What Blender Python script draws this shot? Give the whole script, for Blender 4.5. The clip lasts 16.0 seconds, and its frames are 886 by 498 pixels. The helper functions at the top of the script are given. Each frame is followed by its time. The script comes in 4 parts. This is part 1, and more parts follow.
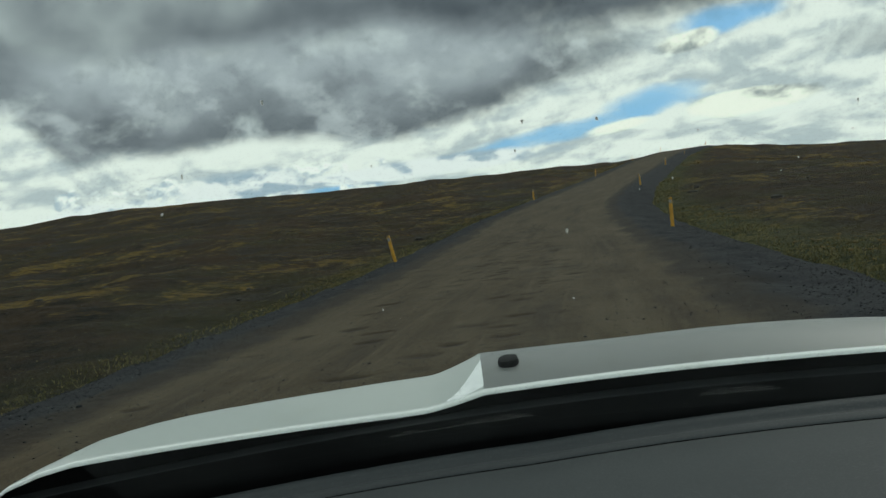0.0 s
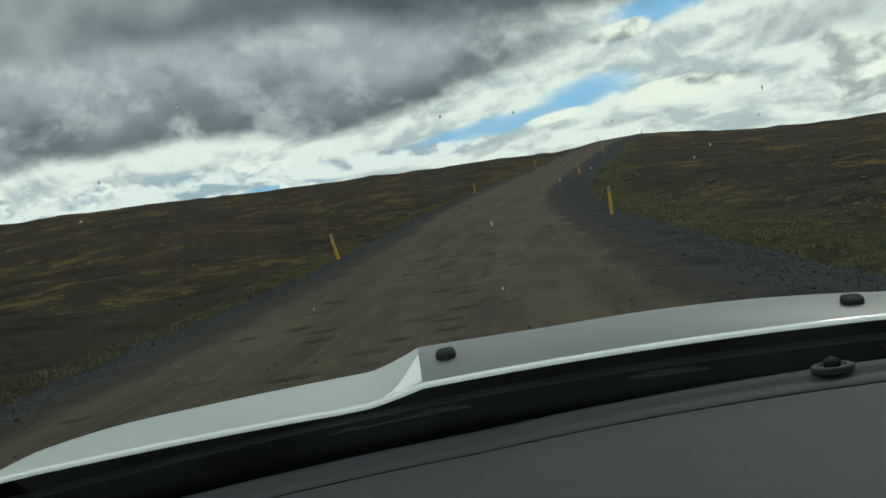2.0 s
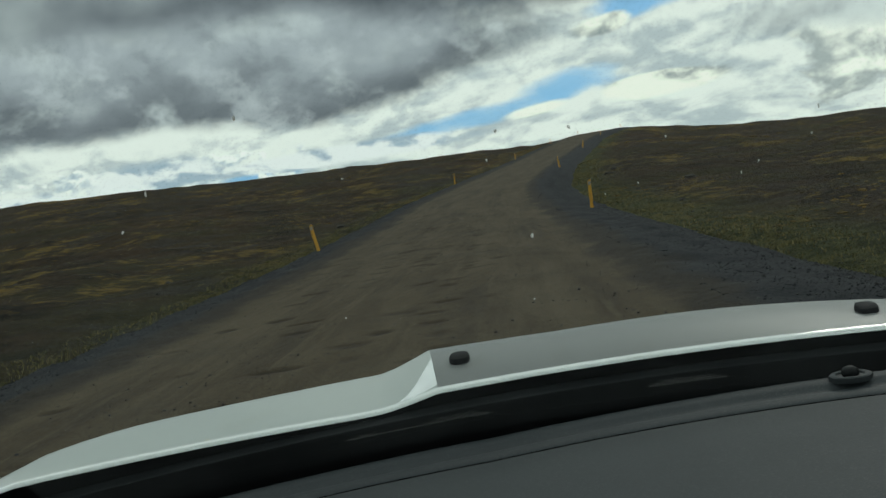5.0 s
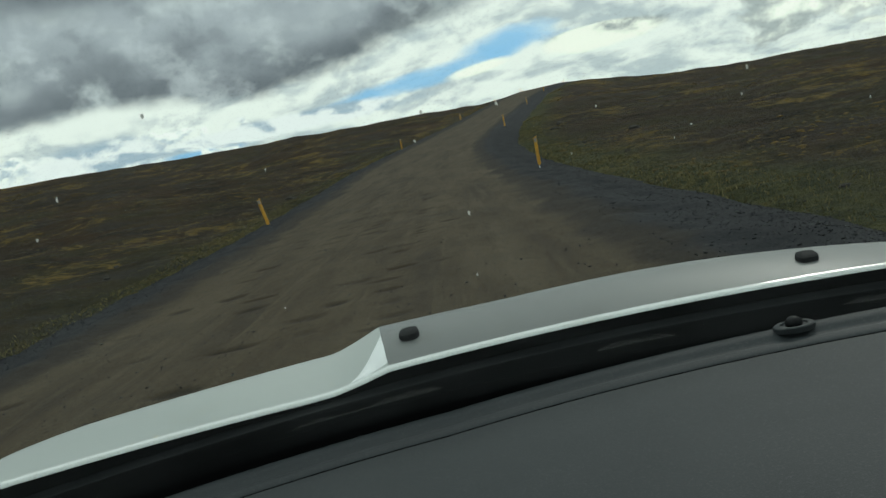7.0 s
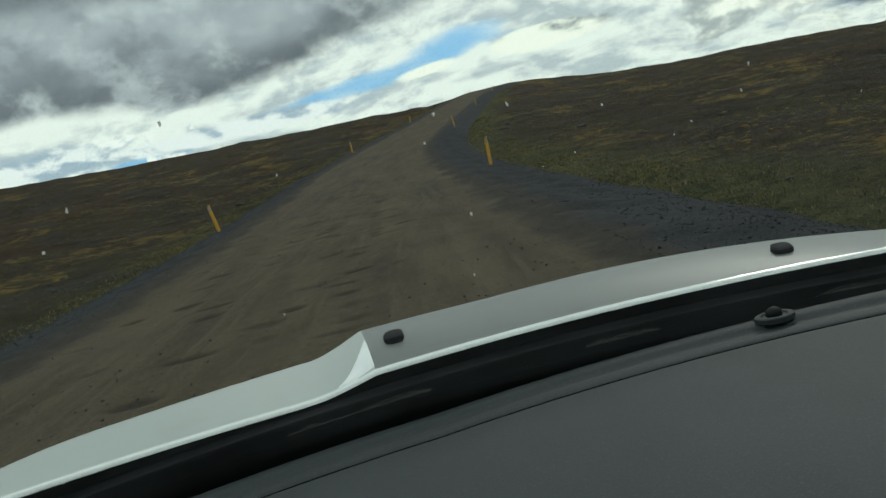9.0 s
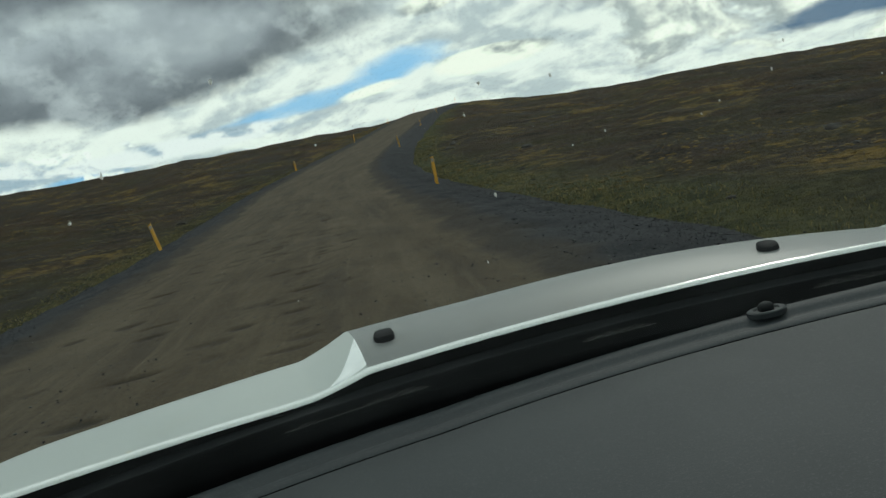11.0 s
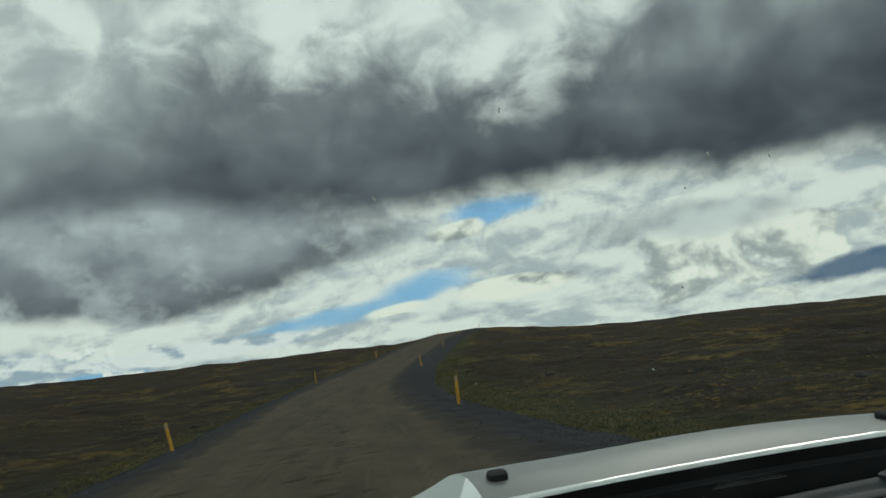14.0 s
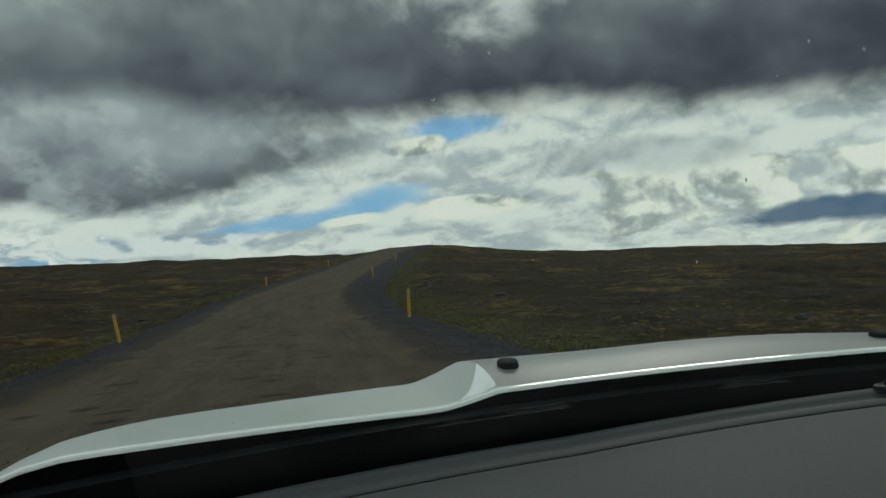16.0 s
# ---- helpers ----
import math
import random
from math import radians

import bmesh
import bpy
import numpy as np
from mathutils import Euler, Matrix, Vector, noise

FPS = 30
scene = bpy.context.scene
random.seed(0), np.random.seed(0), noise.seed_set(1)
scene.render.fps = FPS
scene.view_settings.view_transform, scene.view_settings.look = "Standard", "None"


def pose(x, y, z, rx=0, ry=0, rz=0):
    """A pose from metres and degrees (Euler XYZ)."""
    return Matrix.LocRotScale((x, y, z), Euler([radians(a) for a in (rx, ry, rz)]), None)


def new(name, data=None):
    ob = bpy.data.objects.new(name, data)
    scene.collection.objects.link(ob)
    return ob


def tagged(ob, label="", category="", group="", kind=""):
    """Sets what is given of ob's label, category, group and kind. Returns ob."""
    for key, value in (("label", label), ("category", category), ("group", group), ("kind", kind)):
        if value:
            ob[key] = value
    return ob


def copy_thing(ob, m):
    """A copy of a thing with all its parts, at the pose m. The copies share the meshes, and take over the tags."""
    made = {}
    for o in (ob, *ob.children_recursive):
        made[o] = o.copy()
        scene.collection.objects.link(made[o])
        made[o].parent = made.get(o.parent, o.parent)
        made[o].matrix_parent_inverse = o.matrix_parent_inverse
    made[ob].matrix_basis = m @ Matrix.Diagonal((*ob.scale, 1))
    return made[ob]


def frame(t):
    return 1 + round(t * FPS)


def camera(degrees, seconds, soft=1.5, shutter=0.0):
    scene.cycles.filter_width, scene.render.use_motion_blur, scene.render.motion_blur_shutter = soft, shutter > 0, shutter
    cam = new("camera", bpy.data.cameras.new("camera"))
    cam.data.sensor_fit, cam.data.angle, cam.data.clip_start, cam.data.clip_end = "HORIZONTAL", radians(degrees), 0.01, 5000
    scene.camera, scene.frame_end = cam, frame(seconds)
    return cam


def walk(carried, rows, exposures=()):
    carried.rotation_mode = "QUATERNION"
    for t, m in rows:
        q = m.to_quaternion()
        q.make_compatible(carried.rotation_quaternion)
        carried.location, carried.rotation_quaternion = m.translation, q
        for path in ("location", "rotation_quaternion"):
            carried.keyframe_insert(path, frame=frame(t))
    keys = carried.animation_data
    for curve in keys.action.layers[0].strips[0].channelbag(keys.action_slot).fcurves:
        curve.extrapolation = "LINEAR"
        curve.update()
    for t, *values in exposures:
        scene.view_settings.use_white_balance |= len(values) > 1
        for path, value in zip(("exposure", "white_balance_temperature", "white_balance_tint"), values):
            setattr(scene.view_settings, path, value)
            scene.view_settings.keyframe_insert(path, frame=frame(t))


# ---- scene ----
cam = camera(54.0, 16.0, soft=1.6)
walk(cam, [
    (0.0, pose(0.1606, -0.0132, 1.4708, 88.108, 8.095, 11.565)),
    (0.5, pose(0.1634, -0.0136, 1.4680, 87.135, 8.357, 10.370)),
    (1.0, pose(0.1568, -0.0240, 1.4659, 88.032, 9.370, 8.540)),
    (1.5, pose(0.1501, -0.0272, 1.4646, 88.001, 9.186, 8.478)),
    (2.0, pose(0.1775, -0.0178, 1.4692, 87.149, 10.046, 7.717)),
    (2.5, pose(0.1552, -0.0214, 1.4672, 87.230, 10.206, 6.801)),
    (3.0, pose(0.1338, -0.0295, 1.4688, 87.283, 9.179, 7.168)),
    (5.5, pose(0.1218, -0.0108, 1.5000, 85.757, 9.870, 5.815)),
    (6.0, pose(0.1229, -0.0121, 1.4995, 84.900, 10.648, 5.034)),
    (6.5, pose(0.1201, 0.0035, 1.5040, 83.850, 11.667, 4.331)),
    (7.0, pose(0.1374, 0.0091, 1.5095, 83.299, 12.802, 2.814)),
    (7.5, pose(0.1235, 0.0090, 1.5143, 83.651, 12.000, 0.972)),
    (8.0, pose(0.0880, 0.0035, 1.5147, 83.725, 11.386, 1.456)),
    (8.5, pose(0.0937, 0.0050, 1.5219, 82.774, 12.936, 0.779)),
    (11.0, pose(0.0098, 0.0197, 1.5020, 83.051, 13.552, -4.324)),
    (11.5, pose(-0.0310, 0.0296, 1.4950, 83.850, 12.504, -5.399)),
    (12.0, pose(-0.0708, 0.0404, 1.4787, 85.937, 10.627, -5.355)),
    (12.5, pose(-0.1048, 0.0278, 1.4653, 89.903, 7.755, -3.573)),
    (13.0, pose(-0.1600, 0.0062, 1.4372, 93.710, 4.428, -3.093)),
    (13.5, pose(-0.1669, -0.0023, 1.4182, 96.361, 7.001, -3.801)),
    (14.0, pose(-0.1787, -0.0006, 1.4029, 97.929, 9.300, -3.000)),
    (14.5, pose(-0.2089, 0.0015, 1.3881, 96.702, 7.659, -2.948)),
    (15.0, pose(-0.2377, 0.0023, 1.3759, 95.286, 5.595, -3.659)),
    (15.5, pose(-0.2663, 0.0059, 1.3738, 94.913, 6.679, -5.711)),
    (16.0, pose(-0.2925, 0.0077, 1.3721, 92.003, 5.023, -6.302)),
], exposures=[(0, -0.28), (2.5, -0.26), (5.5, -0.32), (7, -0.18), (11, -0.16), (12, -0.18), (12.5, -0.34), (13, -0.46), (13.5, -0.54), (14.5, -0.54), (15.2, -0.6), (16, -0.66)])

# ---- world and light ----
world = bpy.data.worlds.new("sky")
scene.world = world
world.use_nodes = True


class Nodes:
    """Small helper to write shader arithmetic."""

    def __init__(self, tree):
        self.t = tree
        tree.nodes.clear()

    def add(self, kind):
        return self.t.nodes.new(kind)

    def plug(self, sock, v):
        if isinstance(v, bpy.types.NodeSocket):
            self.t.links.new(v, sock)
        else:
            sock.default_value = v

    def math(self, op, a, b=0.0, c=0.0, clamp=False):
        n = self.add("ShaderNodeMath")
        n.operation, n.use_clamp = op, clamp
        for s, v in zip(n.inputs, (a, b, c)):
            self.plug(s, v)
        return n.outputs[0]

    def ramp(self, v, lo, hi, a=0.0, b=1.0):
        n = self.add("ShaderNodeMapRange")
        n.interpolation_type = "SMOOTHSTEP"
        for s, x in zip(n.inputs, (v, lo, hi, a, b)):
            self.plug(s, x)
        return n.outputs[0]

    def mix(self, f, a, b, blend="MIX"):
        n = self.add("ShaderNodeMix")
        n.data_type, n.blend_type = "RGBA", blend
        self.plug(n.inputs[0], f)
        for s, x in ((n.inputs[6], a), (n.inputs[7], b)):
            self.plug(s, x if isinstance(x, bpy.types.NodeSocket) else (*x, 1.0))
        return n.outputs[2]

    def noise(self, vec, scale, detail=4.0, rough=0.55, distort=0.0):
        n = self.add("ShaderNodeTexNoise")
        if vec is not None:
            self.plug(n.inputs["Vector"], vec)
        for k, v in (("Scale", scale), ("Detail", detail), ("Roughness", rough), ("Distortion", distort)):
            self.plug(n.inputs[k], v)
        return n.outputs["Fac"]

    def attr(self, name):
        n = self.add("ShaderNodeAttribute")
        n.attribute_name = name
        return n.outputs["Fac"]

    def vec(self, x, y, z=0.0):
        n = self.add("ShaderNodeCombineXYZ")
        for s, v in zip(n.inputs, (x, y, z)):
            self.plug(s, v)
        return n.outputs[0]

    def split(self, v):
        n = self.add("ShaderNodeSeparateXYZ")
        self.plug(n.inputs[0], v)
        return n.outputs


SUN_EL, SUN_AZ = 38.0, 25.0


def build_sky():
    g = Nodes(world.node_tree)
    way = g.add("ShaderNodeTexCoord").outputs["Generated"]
    x, y, z = g.split(way)
    u = g.math("MULTIPLY", g.math("ARCTAN2", x, y), 180 / math.pi)
    v = g.math("MULTIPLY", g.math("ARCSINE", z), 180 / math.pi)
    sky = g.add("ShaderNodeTexSky")
    sky.sky_type, sky.sun_disc, sky.sun_elevation, sky.sun_rotation = "NISHITA", False, radians(SUN_EL), radians(SUN_AZ)

    def place(dv=0.0, k=0.0):
        up = g.math("LOGARITHM", g.math("ADD", g.math("MAXIMUM", g.math("ADD", v, dv), -3.0), 6.0), math.e)
        return g.vec(g.math("MULTIPLY", u, 0.09), g.math("MULTIPLY", up, 1.9), k)

    def field(scale, detail, rough, k, dv=0.0, distort=0.25):
        return g.math("SUBTRACT", g.noise(place(dv, k), scale, detail, rough, distort), 0.5)

    n_big = field(0.8, 3, 0.45, 0.3)
    n_mid = field(2.2, 5, 0.5, 1.7)
    n_puff = field(3.0, 9, 0.58, 4.2)
    lit = g.math("SUBTRACT", n_puff, field(3.0, 9, 0.58, 4.2, dv=0.8))
    n_soft = field(1.7, 4, 0.42, 8.8)
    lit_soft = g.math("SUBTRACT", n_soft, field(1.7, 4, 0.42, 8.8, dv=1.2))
    wisp = g.math("SUBTRACT", g.noise(g.vec(g.math("MULTIPLY", u, 0.10), g.math("MULTIPLY", g.math("SUBTRACT", v, g.math("MULTIPLY", u, 0.05)), 0.5), 7.0), 1.3, 6, 0.52, 0.4), 0.5)
    ragged = g.math("ADD", g.math("MULTIPLY", n_mid, 3.0), g.math("MULTIPLY", n_puff, 1.5))

    n_top = g.math("SUBTRACT", g.noise(g.vec(g.math("MULTIPLY", u, 0.09), g.math("MULTIPLY", v, 0.115), 2.2), 2.4, 7, 0.54, 0.35), 0.5)

    def along(pairs, lo=0.0, hi=20.0):
        """A level in degrees that changes with the compass direction."""
        cr = g.add("ShaderNodeValToRGB")
        els = cr.color_ramp.elements
        while len(els) < len(pairs):
            els.new(0.5)
        for e, (a, val) in zip(els, pairs):
            e.position = (a + 60) / 120
            e.color = ((val - lo) / (hi - lo),) * 3 + (1,)
        g.plug(cr.inputs[0], g.math("DIVIDE", g.math("ADD", u, 60.0), 120.0))
        n = g.add("ShaderNodeRGBToBW")
        g.plug(n.inputs[0], cr.outputs[0])
        return g.math("ADD", g.math("MULTIPLY", n.outputs[0], hi - lo), lo)

    def blob(u0, v0, a, b, tilt=0.0, soft=0.5, rag=1.6):
        du = g.math("SUBTRACT", u, u0)
        dv = g.math("SUBTRACT", g.math("SUBTRACT", v, v0), g.math("MULTIPLY", du, tilt))
        d = g.math("ADD", g.math("POWER", g.math("ABSOLUTE", g.math("DIVIDE", du, a)), 2.0), g.math("POWER", g.math("ABSOLUTE", g.math("DIVIDE", dv, b)), 2.0))
        d = g.math("ADD", d, g.math("MULTIPLY", g.math("ADD", n_mid, n_puff), rag))
        return g.ramp(d, 1.0 + soft, 1.0 - soft)

    def iso(du=0.0, dv=0.0, k=0.0, a=0.16, b=0.21):
        return g.vec(g.math("MULTIPLY", g.math("ADD", u, du), a), g.math("MULTIPLY", g.math("ADD", v, dv), b), k)

    def heap(du=0.0, dv=0.0, k=0.0, scale=1.5, knob=0.16):
        """Heaped cloud: broad swellings with rounded knobs on them."""
        n = g.add("ShaderNodeTexVoronoi")
        n.feature = "SMOOTH_F1"
        warp = g.add("ShaderNodeVectorMath")
        warp.operation = "ADD"
        g.plug(warp.inputs[0], iso(du, dv, k))
        g.plug(warp.inputs[1], g.vec(g.math("MULTIPLY", n_puff, 0.45), g.math("MULTIPLY", n_mid, 0.40), 0.0))
        g.plug(n.inputs["Vector"], warp.outputs[0])
        for key, val in (("Scale", scale * 2.4), ("Detail", 2.5), ("Roughness", 0.5), ("Smoothness", 0.45)):
            n.inputs[key].default_value = val
        broad = g.math("SUBTRACT", g.noise(iso(du, dv, k + 4.0), scale, 9, 0.56, 0.2), 0.5)
        return g.math("ADD", broad, g.math("MULTIPLY", g.math("SUBTRACT", 0.40, n.outputs["Distance"]), knob))

    # pale layered cloud over the whole sky, brighter low down
    pale = g.ramp(g.math("ADD", g.math("ADD", wisp, g.math("MULTIPLY", n_mid, 0.4)), g.math("MULTIPLY", lit, 1.5)), -0.30, 0.16)
    cloud = g.mix(pale, (0.50, 0.56, 0.56), (0.88, 0.91, 0.82))
    # blue gaps
    blue = g.mix(1.0, sky.outputs[0], (0.115, 0.115, 0.115), "MULTIPLY")
    blue = g.mix(0.8, blue, (0.085, 0.40, 0.72))
    for args in [(-2.6, 4.6, 6.5, 0.55, 0.09, 0.9, 2.2), (2.3, 5.6, 2.8, 0.8, 0.12, 0.9, 2.2), (7.8, 9.9, 3.0, 0.8, 0.02, 0.8, 2.4), (-18, 3.0, 2.5, 0.25, 0.0, 0.9), (80, 14, 16, 5), (-85, 14, 18, 4), (150, 25, 30, 8)]:
        cloud = g.mix(g.math("MULTIPLY", blob(*args), 0.92), cloud, blue)
    # cumulus heads: bright tops, grey undersides
    head = g.mix(g.ramp(g.math("ADD", lit, g.math("MULTIPLY", lit_soft, 0.6)), -0.20, 0.02), (0.33, 0.37, 0.36), (0.97, 0.98, 0.83))
    for args in [(0.5, 4.4, 2.0, 0.35, 0.08), (5.2, 8.9, 1.7, 0.6, 0.1, 0.5, 3.0), (9, 4.6, 4.0, 0.7, 0.0, 0.3, 2.0)]:
        cloud = g.mix(blob(*args), cloud, head)
    # heaped cumulus low on one side, lit from above and behind
    h0, h1, h2 = (heap(a, b, 0.0, 1.1, 0.07) for a, b in ((0, 0), (0.5, 0.7), (1.2, 1.9)))
    shade = g.math("ADD", g.math("MULTIPLY", g.math("SUBTRACT", h0, h1), 1.5), g.math("SUBTRACT", h0, h2))
    heaped = g.mix(g.ramp(shade, -0.20, 0.14), (0.43, 0.47, 0.45), (0.99, 1.0, 0.86))
    zone = g.math("MULTIPLY", g.ramp(u, 8.0, 15.0), g.ramp(g.math("ADD", v, g.math("MULTIPLY", u, 0.04)), 9.3, 6.5))
    body = g.math("ADD", h0, g.math("MULTIPLY", g.math("SUBTRACT", zone, 1.0), 0.6))
    cloud = g.mix(g.ramp(body, -0.10, -0.03), cloud, heaped)
    h3, h4 = heap(k=9.0, scale=2.3), heap(0.3, 0.35, 9.0, 2.3)
    small = g.mix(g.ramp(g.math("SUBTRACT", h3, h4), -0.10, 0.06), (0.44, 0.54, 0.58), (0.93, 0.95, 0.87))
    strip_low = g.math("MULTIPLY", g.ramp(u, -8.0, -17.0), g.math("MULTIPLY", g.ramp(v, 6.0, 4.4), g.ramp(v, 1.5, 2.5)))
    cloud = g.mix(g.ramp(g.math("ADD", h3, g.math("MULTIPLY", g.math("SUBTRACT", strip_low, 1.0), 0.6)), -0.10, -0.02), cloud, small)
    low = g.mix(g.ramp(lit, -0.12, 0.03), (0.38, 0.48, 0.54), (0.86, 0.89, 0.84))
    for args in [(-24, 3.4, 4, 1.6), (-32, 2.6, 4.5, 1.2), (-12, 3.6, 8, 0.6)]:
        cloud = g.mix(blob(*args), cloud, low)
    cloud = g.mix(g.math("MULTIPLY", blob(34, 2.3, 8, 0.8, 0.03, 0.6, 2.2), 0.9), cloud, (0.07, 0.14, 0.24))
    # middle layer of light grey cloud
    mid = g.mix(g.ramp(g.math("ADD", lit_soft, g.math("MULTIPLY", lit, 0.5)), -0.28, 0.16), (0.30, 0.33, 0.34), (0.68, 0.73, 0.69))
    for args in [(-8, 9.0, 10, 1.9, 0.06, 0.9, 2.0), (20, 6.8, 7, 1.1, -0.08, 0.8, 1.4)]:
        cloud = g.mix(g.math("MULTIPLY", blob(*args), 0.9), cloud, mid)
    # cloud bank with a dark flat base and paler top
    base = g.math("SUBTRACT", g.math("SUBTRACT", v, along([(-60, 9), (-37, 9.5), (-34, 6.3), (-23, 6.6), (-14, 5.7), (-7, 6.4), (0, 8.5), (10, 11)])), g.math("MULTIPLY", ragged, 0.55))
    bank = g.math("MULTIPLY", g.ramp(base, -0.5, 0.9), g.ramp(g.math("ADD", u, g.math("MULTIPLY", n_mid, 22.0)), 7.0, -7.0))
    rise = g.ramp(g.math("ADD", base, g.math("ADD", g.math("MULTIPLY", n_soft, 6.0), g.math("MULTIPLY", lit_soft, 5.0))), -0.2, 5.5)
    tone = g.mix(rise, (0.150, 0.168, 0.182), (0.40, 0.435, 0.45))
    tone = g.mix(g.math("MULTIPLY", g.ramp(g.math("ADD", lit_soft, g.math("MULTIPLY", lit, 0.5)), 0.04, 0.30), 0.55), tone, (0.56, 0.60, 0.58))
    tone = g.mix(g.math("MULTIPLY", g.ramp(g.math("ADD", lit_soft, g.math("MULTIPLY", lit, 0.35)), -0.06, -0.30), 0.55), tone, (0.13, 0.15, 0.16))
    b0, b1 = heap(k=15.0, scale=0.55, knob=0.05), heap(0.8, 1.7, 15.0, 0.55, 0.05)
    swell = g.math("SUBTRACT", b0, b1)
    tone = g.mix(g.math("MULTIPLY", g.ramp(swell, 0.02, 0.16), 0.75), tone, (0.62, 0.67, 0.65))
    tone = g.mix(g.math("MULTIPLY", g.ramp(swell, -0.03, -0.18), 0.45), tone, (0.17, 0.19, 0.205))
    b2, b3 = heap(k=21.0, scale=1.05, knob=0.06), heap(0.5, 0.9, 21.0, 1.05, 0.06)
    fold = g.math("SUBTRACT", b2, b3)
    tone = g.mix(g.math("MULTIPLY", g.ramp(fold, 0.01, 0.15), 0.45), tone, (0.60, 0.64, 0.64))
    tone = g.mix(g.math("MULTIPLY", g.ramp(fold, -0.02, -0.16), 0.45), tone, (0.17, 0.19, 0.205))
    cloud = g.mix(bank, cloud, tone)
    # the dark deck overhead with a ragged lower edge
    over = g.math("SUBTRACT", g.math("SUBTRACT", v, along([(-60, 12), (-30, 12.2), (-12, 12.6), (-6, 11.4), (2.5, 10.4), (10, 10.4), (14, 10.8), (21, 9.3), (33, 8.4), (60, 8)])), g.math("MULTIPLY", ragged, 0.8))
    deck = g.ramp(over, -0.8, 1.8)
    left = g.math("MULTIPLY", g.math("MAXIMUM", g.math("MINIMUM", g.math("ADD", u, 3.0), 0.0), -22.0), -0.30)
    right = g.math("MULTIPLY", g.math("MAXIMUM", g.math("MINIMUM", g.math("SUBTRACT", u, 10.0), 30.0), 0.0), -0.06)
    rolling = g.math("ADD", g.math("MULTIPLY", n_soft, 14.0), g.math("ADD", g.math("MULTIPLY", n_top, 7.0), g.math("MULTIPLY", lit_soft, 6.0)))
    level = g.math("ADD", g.math("ADD", over, rolling), g.math("ADD", left, right))
    grey = g.mix(g.ramp(level, -1.5, 8.0), (0.062, 0.073, 0.086), (0.170, 0.190, 0.205))
    grey = g.mix(g.ramp(level, 5.0, 16.0), grey, (0.46, 0.50, 0.49))
    # its far, sunlit upper side
    above = g.math("ADD", g.math("SUBTRACT", v, along([(-60, 24), (-24, 22.5), (-12, 22.0), (-4, 21.4), (4, 20.4), (9, 17.8), (15, 19.0), (20, 21.5), (26, 28), (60, 32)], 0.0, 40.0)), g.math("ADD", g.math("MULTIPLY", n_soft, 5.0), g.math("MULTIPLY", n_top, 11.0)))
    lit_top = g.mix(g.ramp(n_top, -0.2, 0.12), (0.56, 0.60, 0.58), (0.96, 1.0, 0.92))
    grey = g.mix(g.math("MULTIPLY", g.ramp(above, -3.2, 2.6), 0.92), grey, lit_top)
    cloud = g.mix(deck, cloud, grey)
    # thinner, brighter cloud high overhead
    cloud = g.mix(g.math("MULTIPLY", g.ramp(g.math("ADD", v, g.math("MULTIPLY", n_big, 20.0)), 25.0, 38.0), 0.9), cloud, (0.70, 0.75, 0.72))
    # the tint of the light through this air and glass
    cloud = g.mix(1.0, cloud, (0.89, 0.99, 1.0), "MULTIPLY")
    out = g.add("ShaderNodeOutputWorld")
    bg = g.add("ShaderNodeBackground")
    g.plug(bg.inputs[0], cloud)
    bg.inputs[1].default_value = 1.15
    g.plug(out.inputs[0], bg.outputs[0])


build_sky()
sun = new("sun", bpy.data.lights.new("sun", "SUN"))
sun.data.energy, sun.data.angle, sun.data.color = 0.5, radians(14), (0.95, 0.95, 0.86)
sun.rotation_euler = Vector((math.sin(radians(SUN_AZ)) * math.cos(radians(SUN_EL)), math.cos(radians(SUN_AZ)) * math.cos(radians(SUN_EL)), math.sin(radians(SUN_EL)))).to_track_quat("Z", "Y").to_euler()


# ---- materials ----
def material(name, rough=0.6, metal=0.0, spec=0.5):
    m = bpy.data.materials.new(name)
    m.use_nodes = True
    g = Nodes(m.node_tree)
    out = g.add("ShaderNodeOutputMaterial")
    b = g.add("ShaderNodeBsdfPrincipled")
    g.plug(out.inputs[0], b.outputs[0])
    b.inputs["Roughness"].default_value, b.inputs["Metallic"].default_value = rough, metal
    b.inputs["Specular IOR Level"].default_value = spec
    return m, g, b


def bump(g, b, height, strength, dist):
    n = g.add("ShaderNodeBump")
    n.inputs["Strength"].default_value, n.inputs["Distance"].default_value = strength, dist
    g.plug(n.inputs["Height"], height)
    g.plug(b.inputs["Normal"], n.outputs[0])


def speckled(name, a, c, scale, rough=0.6, strength=0.3, dist=0.002, metal=0.0, spec=0.5, fine=8.0):
    """Two tones mixed at two scales, with fine relief."""
    m, g, b = material(name, rough, metal, spec)
    p = g.add("ShaderNodeTexCoord").outputs["Object"]
    n = g.noise(p, scale, 6)
    f = g.noise(p, scale * fine, 3)
    col = g.mix(g.ramp(n, 0.35, 0.65), a, c)
    col = g.mix(g.math("MULTIPLY", g.ramp(f, 0.4, 0.7), 0.35), col, tuple(x * 0.6 for x in a))
    g.plug(b.inputs["Base Color"], col)
    g.plug(b.inputs["Roughness"], g.ramp(n, 0.3, 0.7, rough * 0.85, min(1.0, rough * 1.15)))
    if strength:
        bump(g, b, f, strength, dist)
    return m


